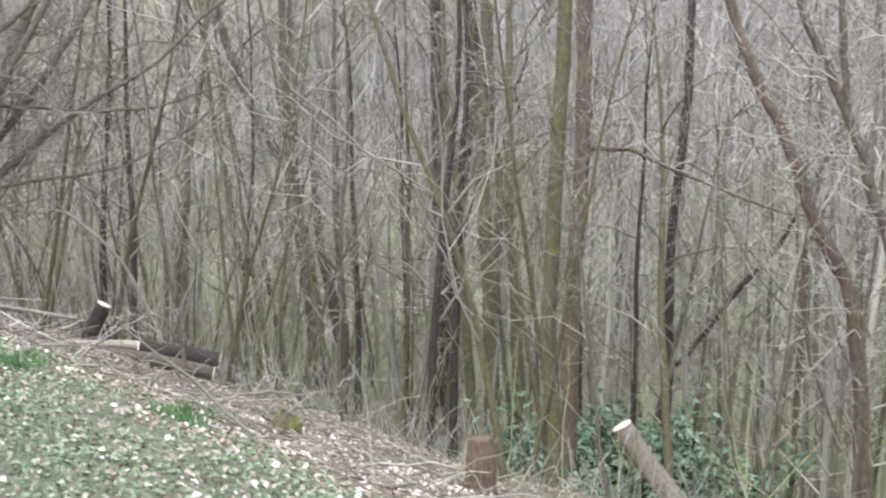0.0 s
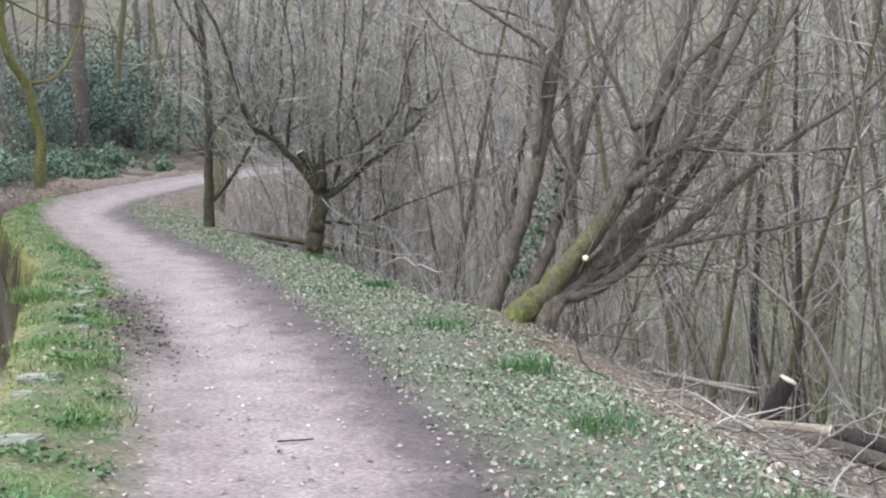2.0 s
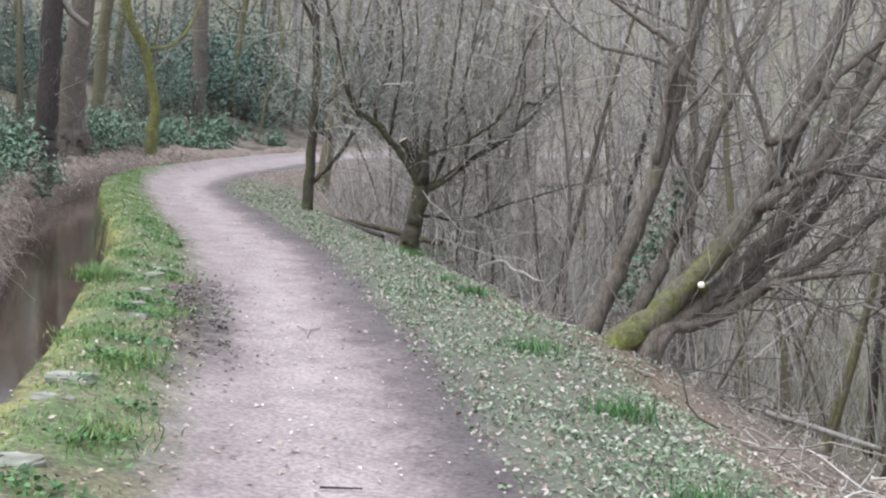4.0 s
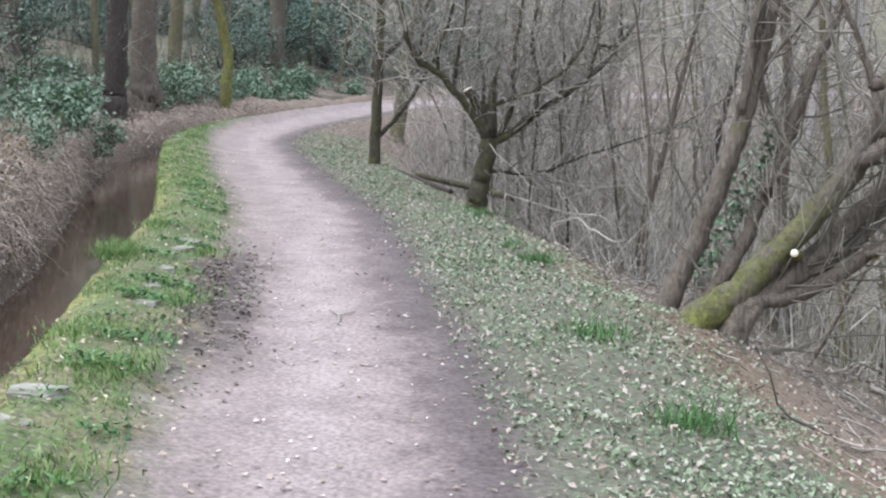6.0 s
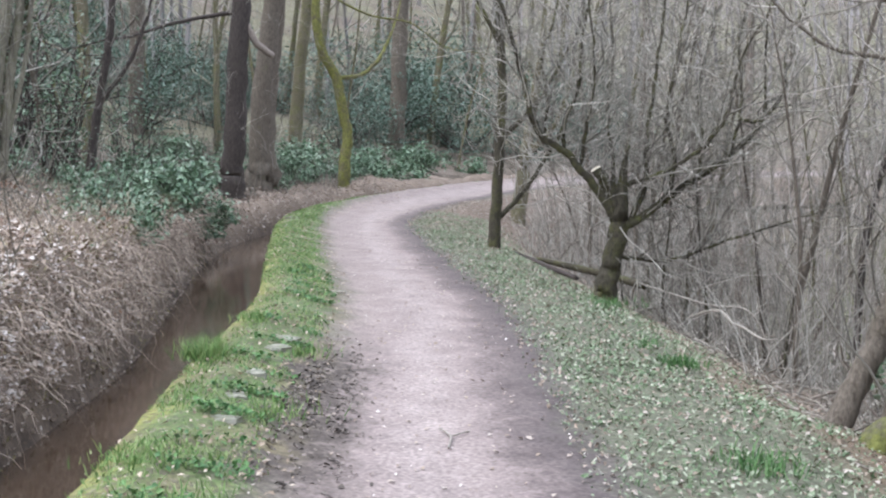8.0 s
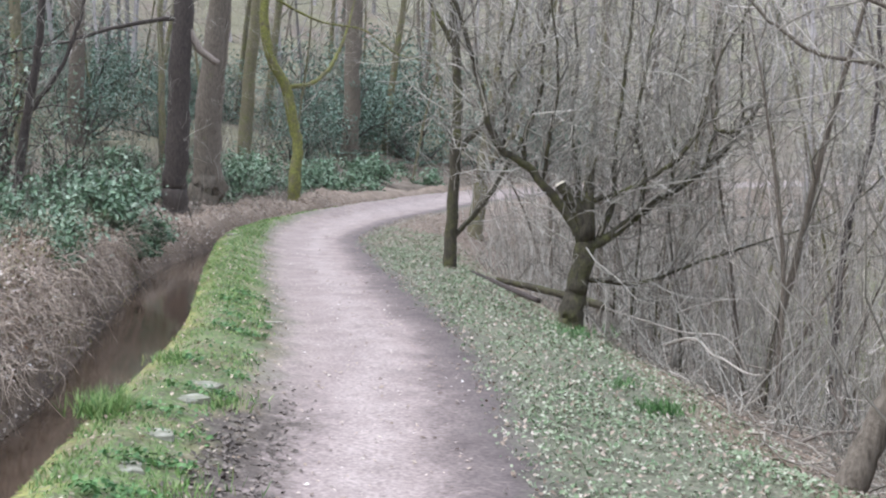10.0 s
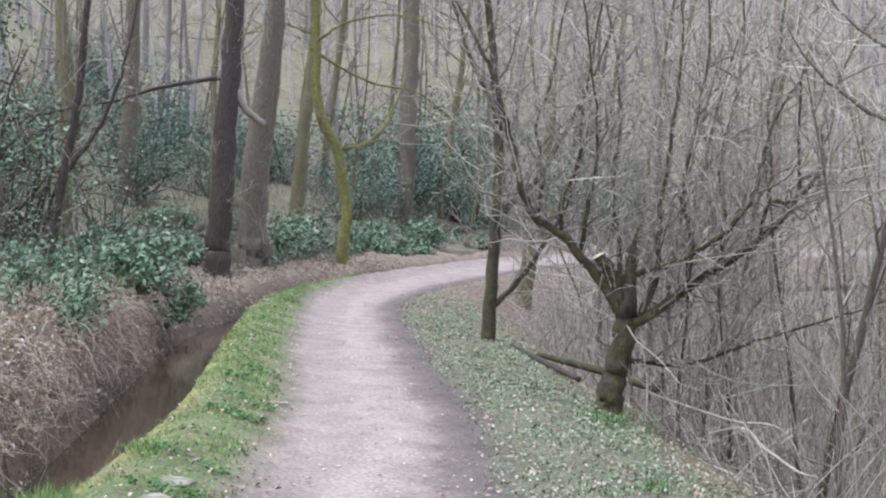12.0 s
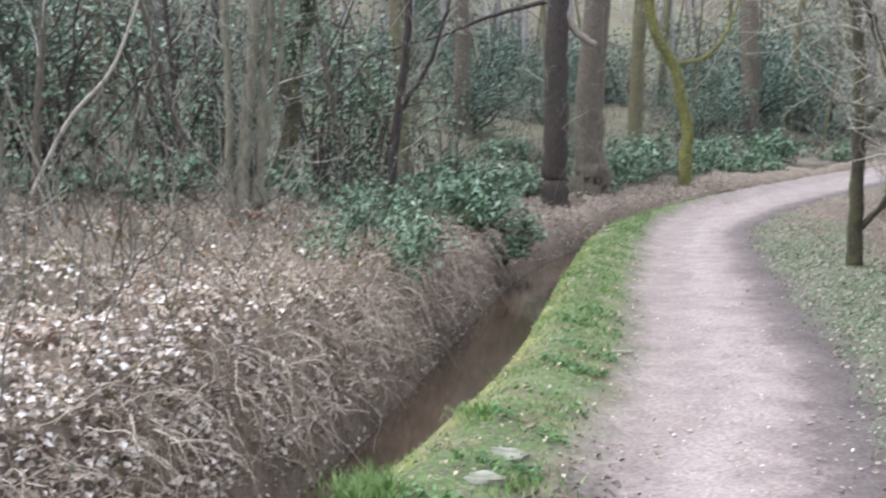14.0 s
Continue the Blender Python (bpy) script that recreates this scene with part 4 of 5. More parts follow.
hero("lodged_tree", "grey tree with a fallen limb lodged in it", BARK_GREY, TWIGS_PALE, [
    [(-4.14, 25.23, -4.76, 0.199), (-4.46, 25.18, -2.27, 0.171), (-4.69, 25.14, -1.06, 0.17), (-4.78, 25.12, 1.32, 0.157), (-4.87, 25.11, 3.64, 0.133)],
    [(-3.61, 25.32, -4.64, 0.149), (-3.87, 25.28, -3.39, 0.123), (-4.16, 25.23, -2.03, 0.11)],
    [(-4.74, 25.13, -0.57, 0.109), (-5.48, 25.0, 0.73, 0.097), (-5.98, 24.91, 2.01, 0.085), (-6.3, 24.86, 3.27, 0.073)],
], shoots=1.3, grow=3, crook=0.34, spread=0.95)
hero("bent_tree", "crooked brown tree leaning over the slope", BARK_RED, TWIGS_PALE, [
    [(3.68, 12.13, -3.0, 0.081), (3.47, 12.19, -0.85, 0.072), (3.05, 12.32, 0.16, 0.065), (2.82, 12.39, 0.77, 0.059), (2.41, 12.5, 1.6, 0.053), (2.14, 12.58, 2.38, 0.048)],
    [(3.51, 12.18, -0.84, 0.036), (3.06, 12.31, -0.07, 0.03), (2.98, 12.34, -0.54, 0.024)],
], shoots=1.3, grow=3, crook=0.34, spread=0.95)
hero("distant_tree", "brown tree standing far down the slope", BARK_GREY, TWIGS_PALE, [
    [(-8.25, 28.86, -2.74, 0.186), (-8.09, 28.91, -0.09, 0.156), (-8.09, 28.9, 3.3, 0.142), (-8.1, 28.9, 5.28, 0.114)],
], shoots=1.3, grow=3, crook=0.34, spread=0.95)
hero("fork_top_tree", "slim brown tree with forked top", BARK_GREY, TWIGS_PALE, [
    [(3.42, 10.68, -0.54, 0.047), (3.14, 10.76, 0.58, 0.047), (2.88, 10.84, 1.3, 0.041), (2.53, 10.95, 2.07, 0.036)],
    [(2.93, 10.82, 1.21, 0.031), (2.84, 10.85, 2.16, 0.031), (2.77, 10.87, 3.1, 0.021)],
], shoots=1.3, grow=3, crook=0.34, spread=0.95)
hero("thin_tree", "thin crooked dark tree on the slope", BARK_DARK, TWIGS_PALE, [
    [(2.83, 21.56, -3.79, 0.095), (2.84, 21.56, -1.1, 0.082), (3.01, 21.54, 0.91, 0.082), (3.03, 21.54, 2.86, 0.072)],
    [(3.07, 21.53, -3.56, 0.052), (3.96, 21.42, -2.28, 0.052), (4.69, 21.33, -1.34, 0.041), (5.54, 21.22, 0.46, 0.031)],
], shoots=1.3, grow=3, crook=0.34, spread=0.95)
hero("overhanging_tree", "bare tree with a low drooping twiggy branch", BARK_GREY, TWIGS_PALE, [
    [(-8.34, 16.3, -0.3, 0.073), (-8.33, 16.31, 0.94, 0.062), (-8.39, 16.26, 2.11, 0.051), (-8.49, 16.17, 3.28, 0.041)],
    [(-8.4, 16.25, 2.02, 0.031), (-8.79, 15.92, 2.27, 0.025), (-9.28, 15.5, 2.39, 0.02), (-9.6, 15.23, 2.67, 0.015)],
    [(-8.41, 16.24, 2.58, 0.026), (-8.92, 15.85, 2.86, 0.02), (-9.28, 15.55, 3.0, 0.015), (-9.59, 15.33, 3.28, 0.01)],
], shoots=1.5, grow=0.6)
hero("birch_tree", "slender pale birch rising from the slope", BARK_PALE, TWIGS, [
    [(-14.6, 22.0, -1.77, 0.082), (-14.58, 22.02, 0.17, 0.081), (-14.56, 22.03, 2.1, 0.072), (-14.59, 22.01, 4.7, 0.063), (-14.63, 21.99, 5.99, 0.046)],
], shoots=1.2, grow=3)
hero("leaning_sapling", "dark slender leaning tree on the slope", BARK_DARK, TWIGS, [
    [(-11.08, 19.6, -0.31, 0.05), (-10.99, 19.65, 0.52, 0.05), (-10.88, 19.71, 1.13, 0.043), (-10.78, 19.76, 1.7, 0.036), (-10.73, 19.78, 2.66, 0.029)],
], shoots=1.4, grow=2)
cut_branch = new("cut_branch")
cut_branch.location = (-5.61, 10.96, 0.29)
tagged(cut_branch, "short sawn branch stub with pale oval face", "branch stub")
stub = Sticks()
stub.add([(-0.03, 0.1, -0.03), (0.01, -0.01, 0.0), (0.035, -0.075, 0.015)], [0.045, 0.03, 0.025], 9, True)
stub.make("wood", BARK_MOSS, cut_branch)
disc("cut_face", (0.037, -0.08, 0.016), (0.3, -0.95, 0.15), 0.024, cut_branch)


# logs, stumps and brushwood on the bank
def log(name, label, line, material, ends=(True, True), sides=12):
    rng = np.random.RandomState(sum(map(ord, label)))
    p = np.array(line, float)
    base = p[0, :3].copy()
    t = thing(name, base, label, "log" if "log" in name else name.replace("_", " "))
    p[:, :3] -= base
    q = spline(p, max(8, 4 * len(p)))
    s = Sticks()
    s.add(q[:, :3], q[:, 3] * (1 + rng.normal(0, 0.04, len(q))), sides, True)
    s.make("bark", material, t)
    for k, yes in zip((0, -1), ends):
        if yes:
            way = (q[0, :3] - q[2, :3]) if k == 0 else (q[-1, :3] - q[-3, :3])
            disc("cut_face", q[k, :3], way, q[k, 3], t)
    return t


log("stump", "short sawn log standing up with a pale top", [(-4.93, 13.54, -1.75, 0.1), (-4.81, 13.57, -1.42, 0.092), (-4.69, 13.61, -1.17, 0.087)], BARK_DARK, (False, True))
log("log", "pale split log lying on brushwood", [(-5.0, 13.4, -1.6, 0.048), (-4.4, 13.55, -1.63, 0.054), (-3.87, 13.7, -1.7, 0.05)], SPLIT_WOOD)
log("log", "dark sawn log lying on brushwood", [(-4.3, 13.6, -1.68, 0.105), (-3.85, 13.7, -1.76, 0.11), (-3.4, 13.8, -1.88, 0.114)], BARK_DARK)
log("log", "rough dark log under the pale one", [(-4.9, 13.35, -1.68, 0.08), (-4.2, 13.4, -1.75, 0.085), (-3.4, 13.55, -1.95, 0.08)], BARK_GREY)
log("stump", "low sawn stump with a pale top", [(-4.36, 13.5, -2.0, 0.12), (-4.37, 13.5, -1.83, 0.108)], BARK_GREY, (False, True))
log("pole", "long thin pale pole", [(-4.81, 13.45, -1.62, 0.036), (-4.16, 13.5, -1.9, 0.036), (-3.4, 13.6, -2.2, 0.03)], BLEACHED)
log("dead_branch", "pale dead branch reaching up from the brush", [(-3.95, 13.84, -1.95, 0.026), (-4.38, 13.71, -0.89, 0.022), (-4.62, 13.6, -0.5, 0.02), (-4.85, 13.58, -0.28, 0.016), (-5.3, 13.41, 0.15, 0.009)], BLEACHED, (False, False), 6)
log("dead_branch", "thin pale fork of dead wood", [(-4.70, 13.61, -0.45, 0.018), (-5.07, 13.49, -0.09, 0.015), (-5.45, 13.38, -0.06, 0.007)], BLEACHED, (False, False), 6)
log("dead_branch", "bent grey stick lying over the brush", [(-5.95, 13.2, -1.12, 0.03), (-5.57, 13.33, -1.2, 0.03), (-4.98, 13.52, -1.33, 0.028)], BLEACHED, (False, False), 6)
log("log", "thick sawn log leaning out of the slope", [(1.41, 14.51, -2.72, 0.125), (1.77, 14.47, -3.25, 0.14), (2.35, 14.4, -3.95, 0.15)], BARK_PALE, (True, False))
log("stump", "rotten brown stump in the brush", [(-0.13, 8.84, -1.75, 0.13), (-0.13, 8.84, -1.35, 0.11), (-0.14, 8.85, -1.17, 0.1)], BARK_RED, (False, False))
log("stump", "low stump covered in yellow moss", [(-1.35, 7.6, -0.95, 0.11), (-1.34, 7.6, -0.72, 0.09), (-1.33, 7.6, -0.68, 0.06)], BARK_MOSS, (False, False))
log("dead_branch", "arched pale twig at the edge of the bank", [(-10.5, 14.05, 0.02, 0.009), (-9.94, 14.43, -0.17, 0.012), (-9.57, 14.69, -0.25, 0.013), (-9.34, 14.85, -0.9, 0.013)], BLEACHED, (False, False), 6)
log("dead_branch", "long pale broken branch lying below the bank", [(-10.25, 14.6, -0.35, 0.017), (-9.75, 14.35, -0.2, 0.016), (-9.4, 14.1, -0.26, 0.014), (-8.9, 13.5, -0.17, 0.012), (-8.6, 13.35, -0.22, 0.009), (-8.25, 13.0, -0.14, 0.006)], BLEACHED, (False, False), 6)
log("dead_branch", "pale crooked dead branch leaning in the thicket", [(-16.36, 7.79, 1.2, 0.021), (-16.39, 8.17, 1.86, 0.021), (-16.4, 8.56, 2.27, 0.021), (-16.48, 8.78, 2.67, 0.016), (-16.58, 8.97, 3.11, 0.016)], BLEACHED, (False, False), 6)
log("log", "mossy fallen trunk lying across the bank", [(-13.9, 16.2, -0.16, 0.035), (-13.0, 16.35, -0.27, 0.048), (-12.1, 16.2, -0.34, 0.045)], BARK_DARK_MOSS, (False, False))
log("log", "dark fallen branch on the bank", [(-14.5, 16.35, -0.13, 0.03), (-13.6, 15.95, -0.19, 0.04), (-12.6, 15.5, -0.24, 0.03)], BARK_DARK, (False, False))


def brushwood():
    """Cut sticks and dead stalks tangled along the foot of the bank."""
    rng = np.random.RandomState(8)
    s, s3 = Sticks(), Sticks()
    for k in range(1500):
        u, w = rng.uniform(22, 40), 3.9 + abs(rng.normal(0, 1.7))
        p = on_line(np.array([u]), np.array([w]))[0]
        if (p[0] + 4.4) ** 2 + (p[1] - 13.0) ** 2 < 2.6 or (10.6 < p[1] < 13 and abs(p[0] + 3.4 + 0.33 * (p[1] - 10.6)) < 0.9 and k % 4):
            continue
        p[2] += rng.uniform(0.0, 0.06)
        a = rng.uniform(0, 6.28)
        n = 5
        long = rng.uniform(0.15, 0.7) * (1.6 if k % 14 == 0 else 1)
        r = rng.uniform(0.003, 0.007) * (1.7 if k % 14 == 0 else 1)
        line = wander(rng, p, (np.cos(a), np.sin(a), rng.normal(0.0, 0.25)), long, n, 0.22, -0.06)
        line[:, 2] = np.maximum(line[:, 2], height(line[:, 0], line[:, 1]) + 0.01)
        (s if k % 5 == 0 else s3).add(line, np.linspace(r, r * 0.5, n), 4 if r > 0.009 else 3)
    s2 = Sticks()
    for k in range(2600):
        u = rng.uniform(24, 62)
        w = (8.5 if u < 34.5 else 4.0) + abs(rng.normal(0, 2.5))
        p = on_line(np.array([u]), np.array([w]))[0]
        long = rng.uniform(0.3, 1.1)
        line = wander(rng, p, (rng.normal(0, 0.5), rng.normal(0, 0.5), 1), long, 4, 0.22, -0.03)
        s2.add(line, np.linspace(rng.uniform(0.004, 0.008), 0.003, 4), 3)
    tagged(s3.make("brushwood", TWIGS_BROWN), "brown cut twigs and dead stalks on the bank", "brushwood", kind="stuff")
    tagged(s.make("brushwood", TWIGS_PALE), "tangle of cut sticks and dead branches on the bank", "brushwood", kind="stuff")
    tagged(s2.make("undergrowth", TWIGS), "bare thin undergrowth stalks on the slope", "undergrowth", kind="stuff")


brushwood()


def ivy():
    """Ivy climbing the split tree's second stem."""
    rng = np.random.RandomState(19)
    n = 420
    t = rng.rand(n)
    p = np.stack([0.32 * t, 0.55 * t, 1.0 * t], 1) + rng.normal(0, 0.075, (n, 3))
    v, f = leaves_at(rng, p, rng.uniform(0.03, 0.055, n), 0.9, 0.2, 1.2)
    ob = soup("ivy", v, f, HOLLY, "glossy ivy leaves climbing a bare stem", "ivy", "stuff")
    ob.location = (-6.52, 11.35, 0.0)


ivy()


def fallen_branch(k, u, w, turn, long):
    """A dead branch with its twigs, lying on the bank."""
    rng = np.random.RandomState(300 + k)
    t = thing("fallen_branch", on_line(np.array([u]), np.array([w]))[0], "pale dead branch with crooked twigs on the bank", "branch", "fallen branches")
    a = math.radians(turn)
    line = wander(rng, (0, 0, 0.02), (math.cos(a), math.sin(a), 0.12), long, 9, 0.2, -0.02)
    r = rng.uniform(0.014, 0.024)
    limb, twigs = Sticks(), Sticks()
    limb.add(line, np.linspace(r, 0.005, 9), 6)
    limb.make("limb", BARK_PALE, t)
    spray(rng, twigs, line, r, 9, long * 0.36, 0.15, 2, 0.03, 0.8, r * 0.45, crook=0.35, fork=4)
    tagged(twigs.make("spray", TWIGS_PALE, t), kind="stuff")


for k, (u, w, turn, long) in enumerate(((33.6, 4.7, 20, 1.5), (34.4, 5.3, 200, 1.3), (35.2, 4.6, 70, 1.6), (36.0, 5.2, 330, 1.4), (36.9, 4.8, 120, 1.3), (37.6, 5.6, 30, 1.6), (38.6, 5.0, 250, 1.4), (35.6, 6.6, 10, 1.5), (39.6, 5.6, 60, 1.5),
                                        (29.0, 5.8, 40, 1.2), (29.8, 5.0, 80, 1.1))):
    fallen_branch(k, u, w, turn, long)


# the woods further off
def array_tree(rng, h, r, limbs, sides=3, sub=7):
    s = Sticks()
    line = wander(rng, (0, 0, -0.4), (rng.normal(0, 0.08), rng.normal(0, 0.08), 1), h, 7, 0.05, 0.02)
    s.add(line, r * np.linspace(1.1, 0.15, 7), 5)
    spray(rng, s, line, r, limbs, h * 0.3, 0.12, 1, 0.06, 0.7, r * 0.3, True, crook=0.3)
    v, f = np.concatenate(s.v), np.array(s.f)
    f = np.concatenate([f[:, :3], f[:, [0, 2, 3]]])
    n = limbs * sub
    ends = np.concatenate(s.v[1:]).reshape(-1, 3, 3).mean(1)
    foot = ends[rng.randint(len(ends), size=n)]
    way = rng.normal(0, 0.55, (n, 3)) + [0, 0, 0.55]
    tip = foot + way * rng.uniform(0.06, 0.15, (n, 1)) * h
    ring = foot[:, None] + rng.normal(0, 1, (n, 3, 3)) * r * 0.12
    i = np.arange(n)[:, None] * 4 + len(v)
    v = np.concatenate([v, np.concatenate([ring, tip[:, None]], 1).reshape(-1, 3)])
    return v, np.concatenate([f, i + [0, 1, 3], i + [1, 2, 3], i + [2, 0, 3]])


def far_woods(name, label, material, test, count, span, seed, h=(7, 13), variants=6, limbs=11, centre=(-10, 20), girth=(0.06, 0.14)):
    rng = np.random.RandomState(seed)
    kinds = [array_tree(rng, rng.uniform(*h), rng.uniform(*girth), limbs) for _ in range(variants)]
    x, y = rng.uniform(-span, span, 40000) + centre[0], rng.uniform(-span, span, 40000) + centre[1]
    u, w = along(x, y)
    keep = np.flatnonzero(test(x, y, u, w))[:count]
    z = height(x[keep], y[keep])
    vs, fs, n = [], [], 0
    for i, zz in zip(keep, z):
        v, f = kinds[rng.randint(variants)]
        a, sc = rng.uniform(0, 6.28), rng.uniform(0.75, 1.3)
        c, q = np.cos(a) * sc, np.sin(a) * sc
        vs.append(np.stack([v[:, 0] * c - v[:, 1] * q + x[i], v[:, 0] * q + v[:, 1] * c + y[i], v[:, 2] * sc + zz], 1))
        fs.append(f + n)
        n += len(v)
    return soup(name, np.concatenate(vs), np.concatenate(fs), material, label, "woodland")


far_woods("far_woods", "bare grey woodland across the valley", TWIGS_FAR, lambda x, y, u, w: (w > 33) & (w < 140) & (y > 12) & (x > -90) & (x < 0.5 * y + 6), 900, 140, 21, h=(11, 17), limbs=11)
far_woods("far_woods", "bare woodland beyond the bend of the path", TWIGS_FAR, lambda x, y, u, w: (((w > 7) & (w < 33) & (u > 62)) | ((w < -9) & (w > -170) & (u > 24))) & (y > -10) & (y > -0.2 * x - 10), 760, 130, 22, h=(10, 17), limbs=9, centre=(-42, 38))
far_woods("slope_woods", "close-set bare saplings lower on the slope", TWIGS, lambda x, y, u, w: (w > 15) & (w < 33) & (u > 18) & (u < 64), 230, 45, 24, h=(6, 10.5), limbs=14, girth=(0.03, 0.065), centre=(-8, 28))
far_woods("slope_woods", "dark bare saplings in the hollow", TWIGS_OLIVE, lambda x, y, u, w: (w > 17) & (w < 28) & (u > 25) & (u < 42), 60, 25, 25, h=(6, 9), limbs=14, girth=(0.03, 0.065), centre=(-3, 20))
far_woods("woods_behind", "bare woodland behind the walker", TWIGS, lambda x, y, u, w: ((w < -7) | (w > 8)) & ((x - y > 4) | (u < 24)) & (abs(w) < 50), 130, 70, 23, limbs=8)


def plant_left():
    rng = np.random.RandomState(15)
    spots = [(-24.7, 18.2), (-26.1, 19.9), (-31.2, 26.1), (-16.7, 9.9), (-21.1, 11.6)]
    made = 0
    for _ in range(4000):
        x, y = rng.uniform(-60, -9), rng.uniform(-4, 62)
        u, w = (float(v[0]) for v in along(x, y))
        if not -26 < w < -3.6 or u < 26 or not clear(x, y, spots, 1.5):
            continue
        spots.append((x, y))
        k = rng.choice(7, p=[0.2, 0.22, 0.06, 0.12, 0.04, 0.24, 0.12])
        near = (x + 5) ** 2 + (y - 6.6) ** 2 < 330
        if near and k in (1, 5):
            k = (0, 3, 0)[made % 3]
        placed(WHIPS[k], x, y, rng.uniform(0, 360), rng.uniform(0.8, 1.1) if near else rng.uniform(0.9, 1.7), rng.normal(0, 3))
        made += 1
        if made > 100:
            break


plant_left()


# evergreen shrubs
def shrub(seed, rx, rz, count, leaf=0.055, stems=9, leaves=None):
    rng = np.random.RandomState(seed)
    t = thing("holly_bush", (0, 0, 0), "dense evergreen bush with glossy leaves", "bush")
    s = Sticks()
    tips = []
    for k in range(stems):
        a = rng.uniform(0, 6.28)
        way = (np.cos(a) * rx, np.sin(a) * rx, rz * rng.uniform(0.7, 1.6))
        line = wander(rng, (0, 0, -0.1), way, np.hypot(rx, rz) * rng.uniform(0.6, 1.1), 7, 0.18, 0.02)
        s.add(line, np.linspace(0.02, 0.005, 7), 4)
        tips.append(line[2:])
        for j in range(5):
            i = rng.randint(2, 7)
            b = rng.normal(0, 1, 3)
            sub = wander(rng, line[i], b + np.array([0, 0, 0.3]), 0.35 * np.hypot(rx, rz), 5, 0.25, -0.05)
            s.add(sub, np.linspace(0.008, 0.003, 5), 3)
            tips.append(sub[1:])
    s.make("branchwork", BARK_DARK, t)
    tips = np.concatenate(tips)
    p = tips[rng.randint(len(tips), size=count)] + rng.normal(0, 0.075 * (rx + rz), (count, 3)) * [1, 1, 0.8]
    p[:, 2] = np.maximum(p[:, 2], 0.02)
    v, f = leaves_at(rng, p, leaf * rng.uniform(0.6, 1.3, count), 0.7, 0.18, 2.2)
    soup("foliage", v, f, leaves or HOLLY, kind="", parent=t)
    return t


BUSHES = [shrub(31, 0.55, 0.5, 2200, 0.042), shrub(32, 0.8, 0.55, 2600, 0.042), shrub(33, 0.5, 1.3, 1300, 0.02), shrub(34, 1.3, 1.1, 4600, 0.032, 14, HAZY_HOLLY), shrub(35, 0.8, 0.22, 700, 0.055, 7)]
for k, x, y, turn, size, low in ((0, -19.05, 13.7, 20, 1.3, -0.05), (0, -18.85, 14.0, 140, 0.95, -0.35), (1, -15.8, 10.9, 60, 0.9, 0.25), (1, -14.9, 10.3, 200, 0.75, 0.25), (0, -17.6, 11.6, 10, 0.9, 0.1), (2, -19.2, 7.5, 20, 1.9, 0), (2, -17.6, 5.6, 220, 1.7, 0), (4, -18.4, 9.4, 20, 1.0, 0), (4, -19.8, 11.2, 90, 1.1, 0), (1, -16.6, 11.3, 330, 0.8, 0.15),
                                 (2, -20.9, 12.4, 0, 1.2, 0), (2, -19.2, 10.6, 200, 1.5, 0), (2, -23.0, 15.0, 30, 1.4, 0), (1, -23.4, 15.6, 60, 1.3, 0), (1, -22.4, 14.4, 10, 1.2, 0),
                                 (0, -26.4, 18.6, 10, 1.2, 0), (1, -28.2, 21.6, 10, 1.3, 0), (1, -29.6, 22.8, 80, 1.3, 0), (0, -30.5, 24.4, 0, 1.5, 0), (1, -31.5, 27.4, 140, 1.3, 0), (0, -33.1, 30.6, 60, 1.6, 0),
                                 (3, -27.0, 4.0, 10, 1.7, 0), (3, -22.0, 2.0, 80, 1.5, 0), (3, -29.5, 8.5, 50, 1.6, 0), (3, -38.0, 33.0, 10, 2.0, 0), (3, -40.0, 36.5, 70, 2.4, 0), (3, -37.2, 36.5, 130, 2.0, 0), (3, -36.6, 39.5, 20, 1.9, 0), (3, -36.5, 30.0, 20, 1.5, 0), (3, -42.0, 31.0, 200, 1.9, 0), (3, -44.5, 37.0, 100, 2.2, 0), (3, -46.0, 43.0, 100, 2.6, 0), (3, -41.0, 46.0, 60, 2.4, 0), (3, -36.5, 24.8, 60, 1.2, 0), (3, -33.0, 17.0, 60, 1.2, 0), (3, -40.0, 24.0, 10, 1.8, 0), (3, -37.0, 43.5, 0, 2.3, 0),
                                 (2, -26.0, 15.0, 250, 2.2, 0), (3, -25.0, 11.5, 60, 1.0, 0), (3, -33.5, 20.5, 60, 1.5, 0),
                                 (2, -18.9, 8.2, 50, 2.0, 0), (2, -24.3, 13.2, 20, 2.6, 0), (2, -21.8, 10.2, 70, 2.5, 0), (1, 1.7, 17.3, 0, 1.7, 0), (1, 2.5, 17.9, 90, 1.9, 0), (1, 1.0, 18.6, 200, 1.9, 0)):
    tagged(placed(BUSHES[k], x, y, turn, size, 0, low), "", "", "evergreen bushes")


def hillside_evergreens():
    """Tall evergreens on the rise beyond the ditch."""
    rng = np.random.RandomState(88)
    spots = [(-24.7, 18.2), (-26.1, 19.9), (-31.2, 26.1), (-34.4, 26.6), (-36.9, 33.0)]
    for _ in range(400):
        u, w = rng.uniform(40, 68), rng.uniform(-28, -12)
        x = float(np.interp(u, RUN, LINE[:, 0]) + np.interp(u, RUN, TANG[:, 1]) * w)
        y = float(np.interp(u, RUN, LINE[:, 1]) - np.interp(u, RUN, TANG[:, 0]) * w)
        if clear(x, y, spots, 3.3):
            spots.append((x, y))
            b = placed(BUSHES[3], x, y, rng.uniform(0, 360), rng.uniform(1.5, 2.3), 0, 0.3)
            tagged(b, "dark evergreen bush on the wooded rise", "bush", "evergreen bushes")
        if len(spots) > 26:
            break


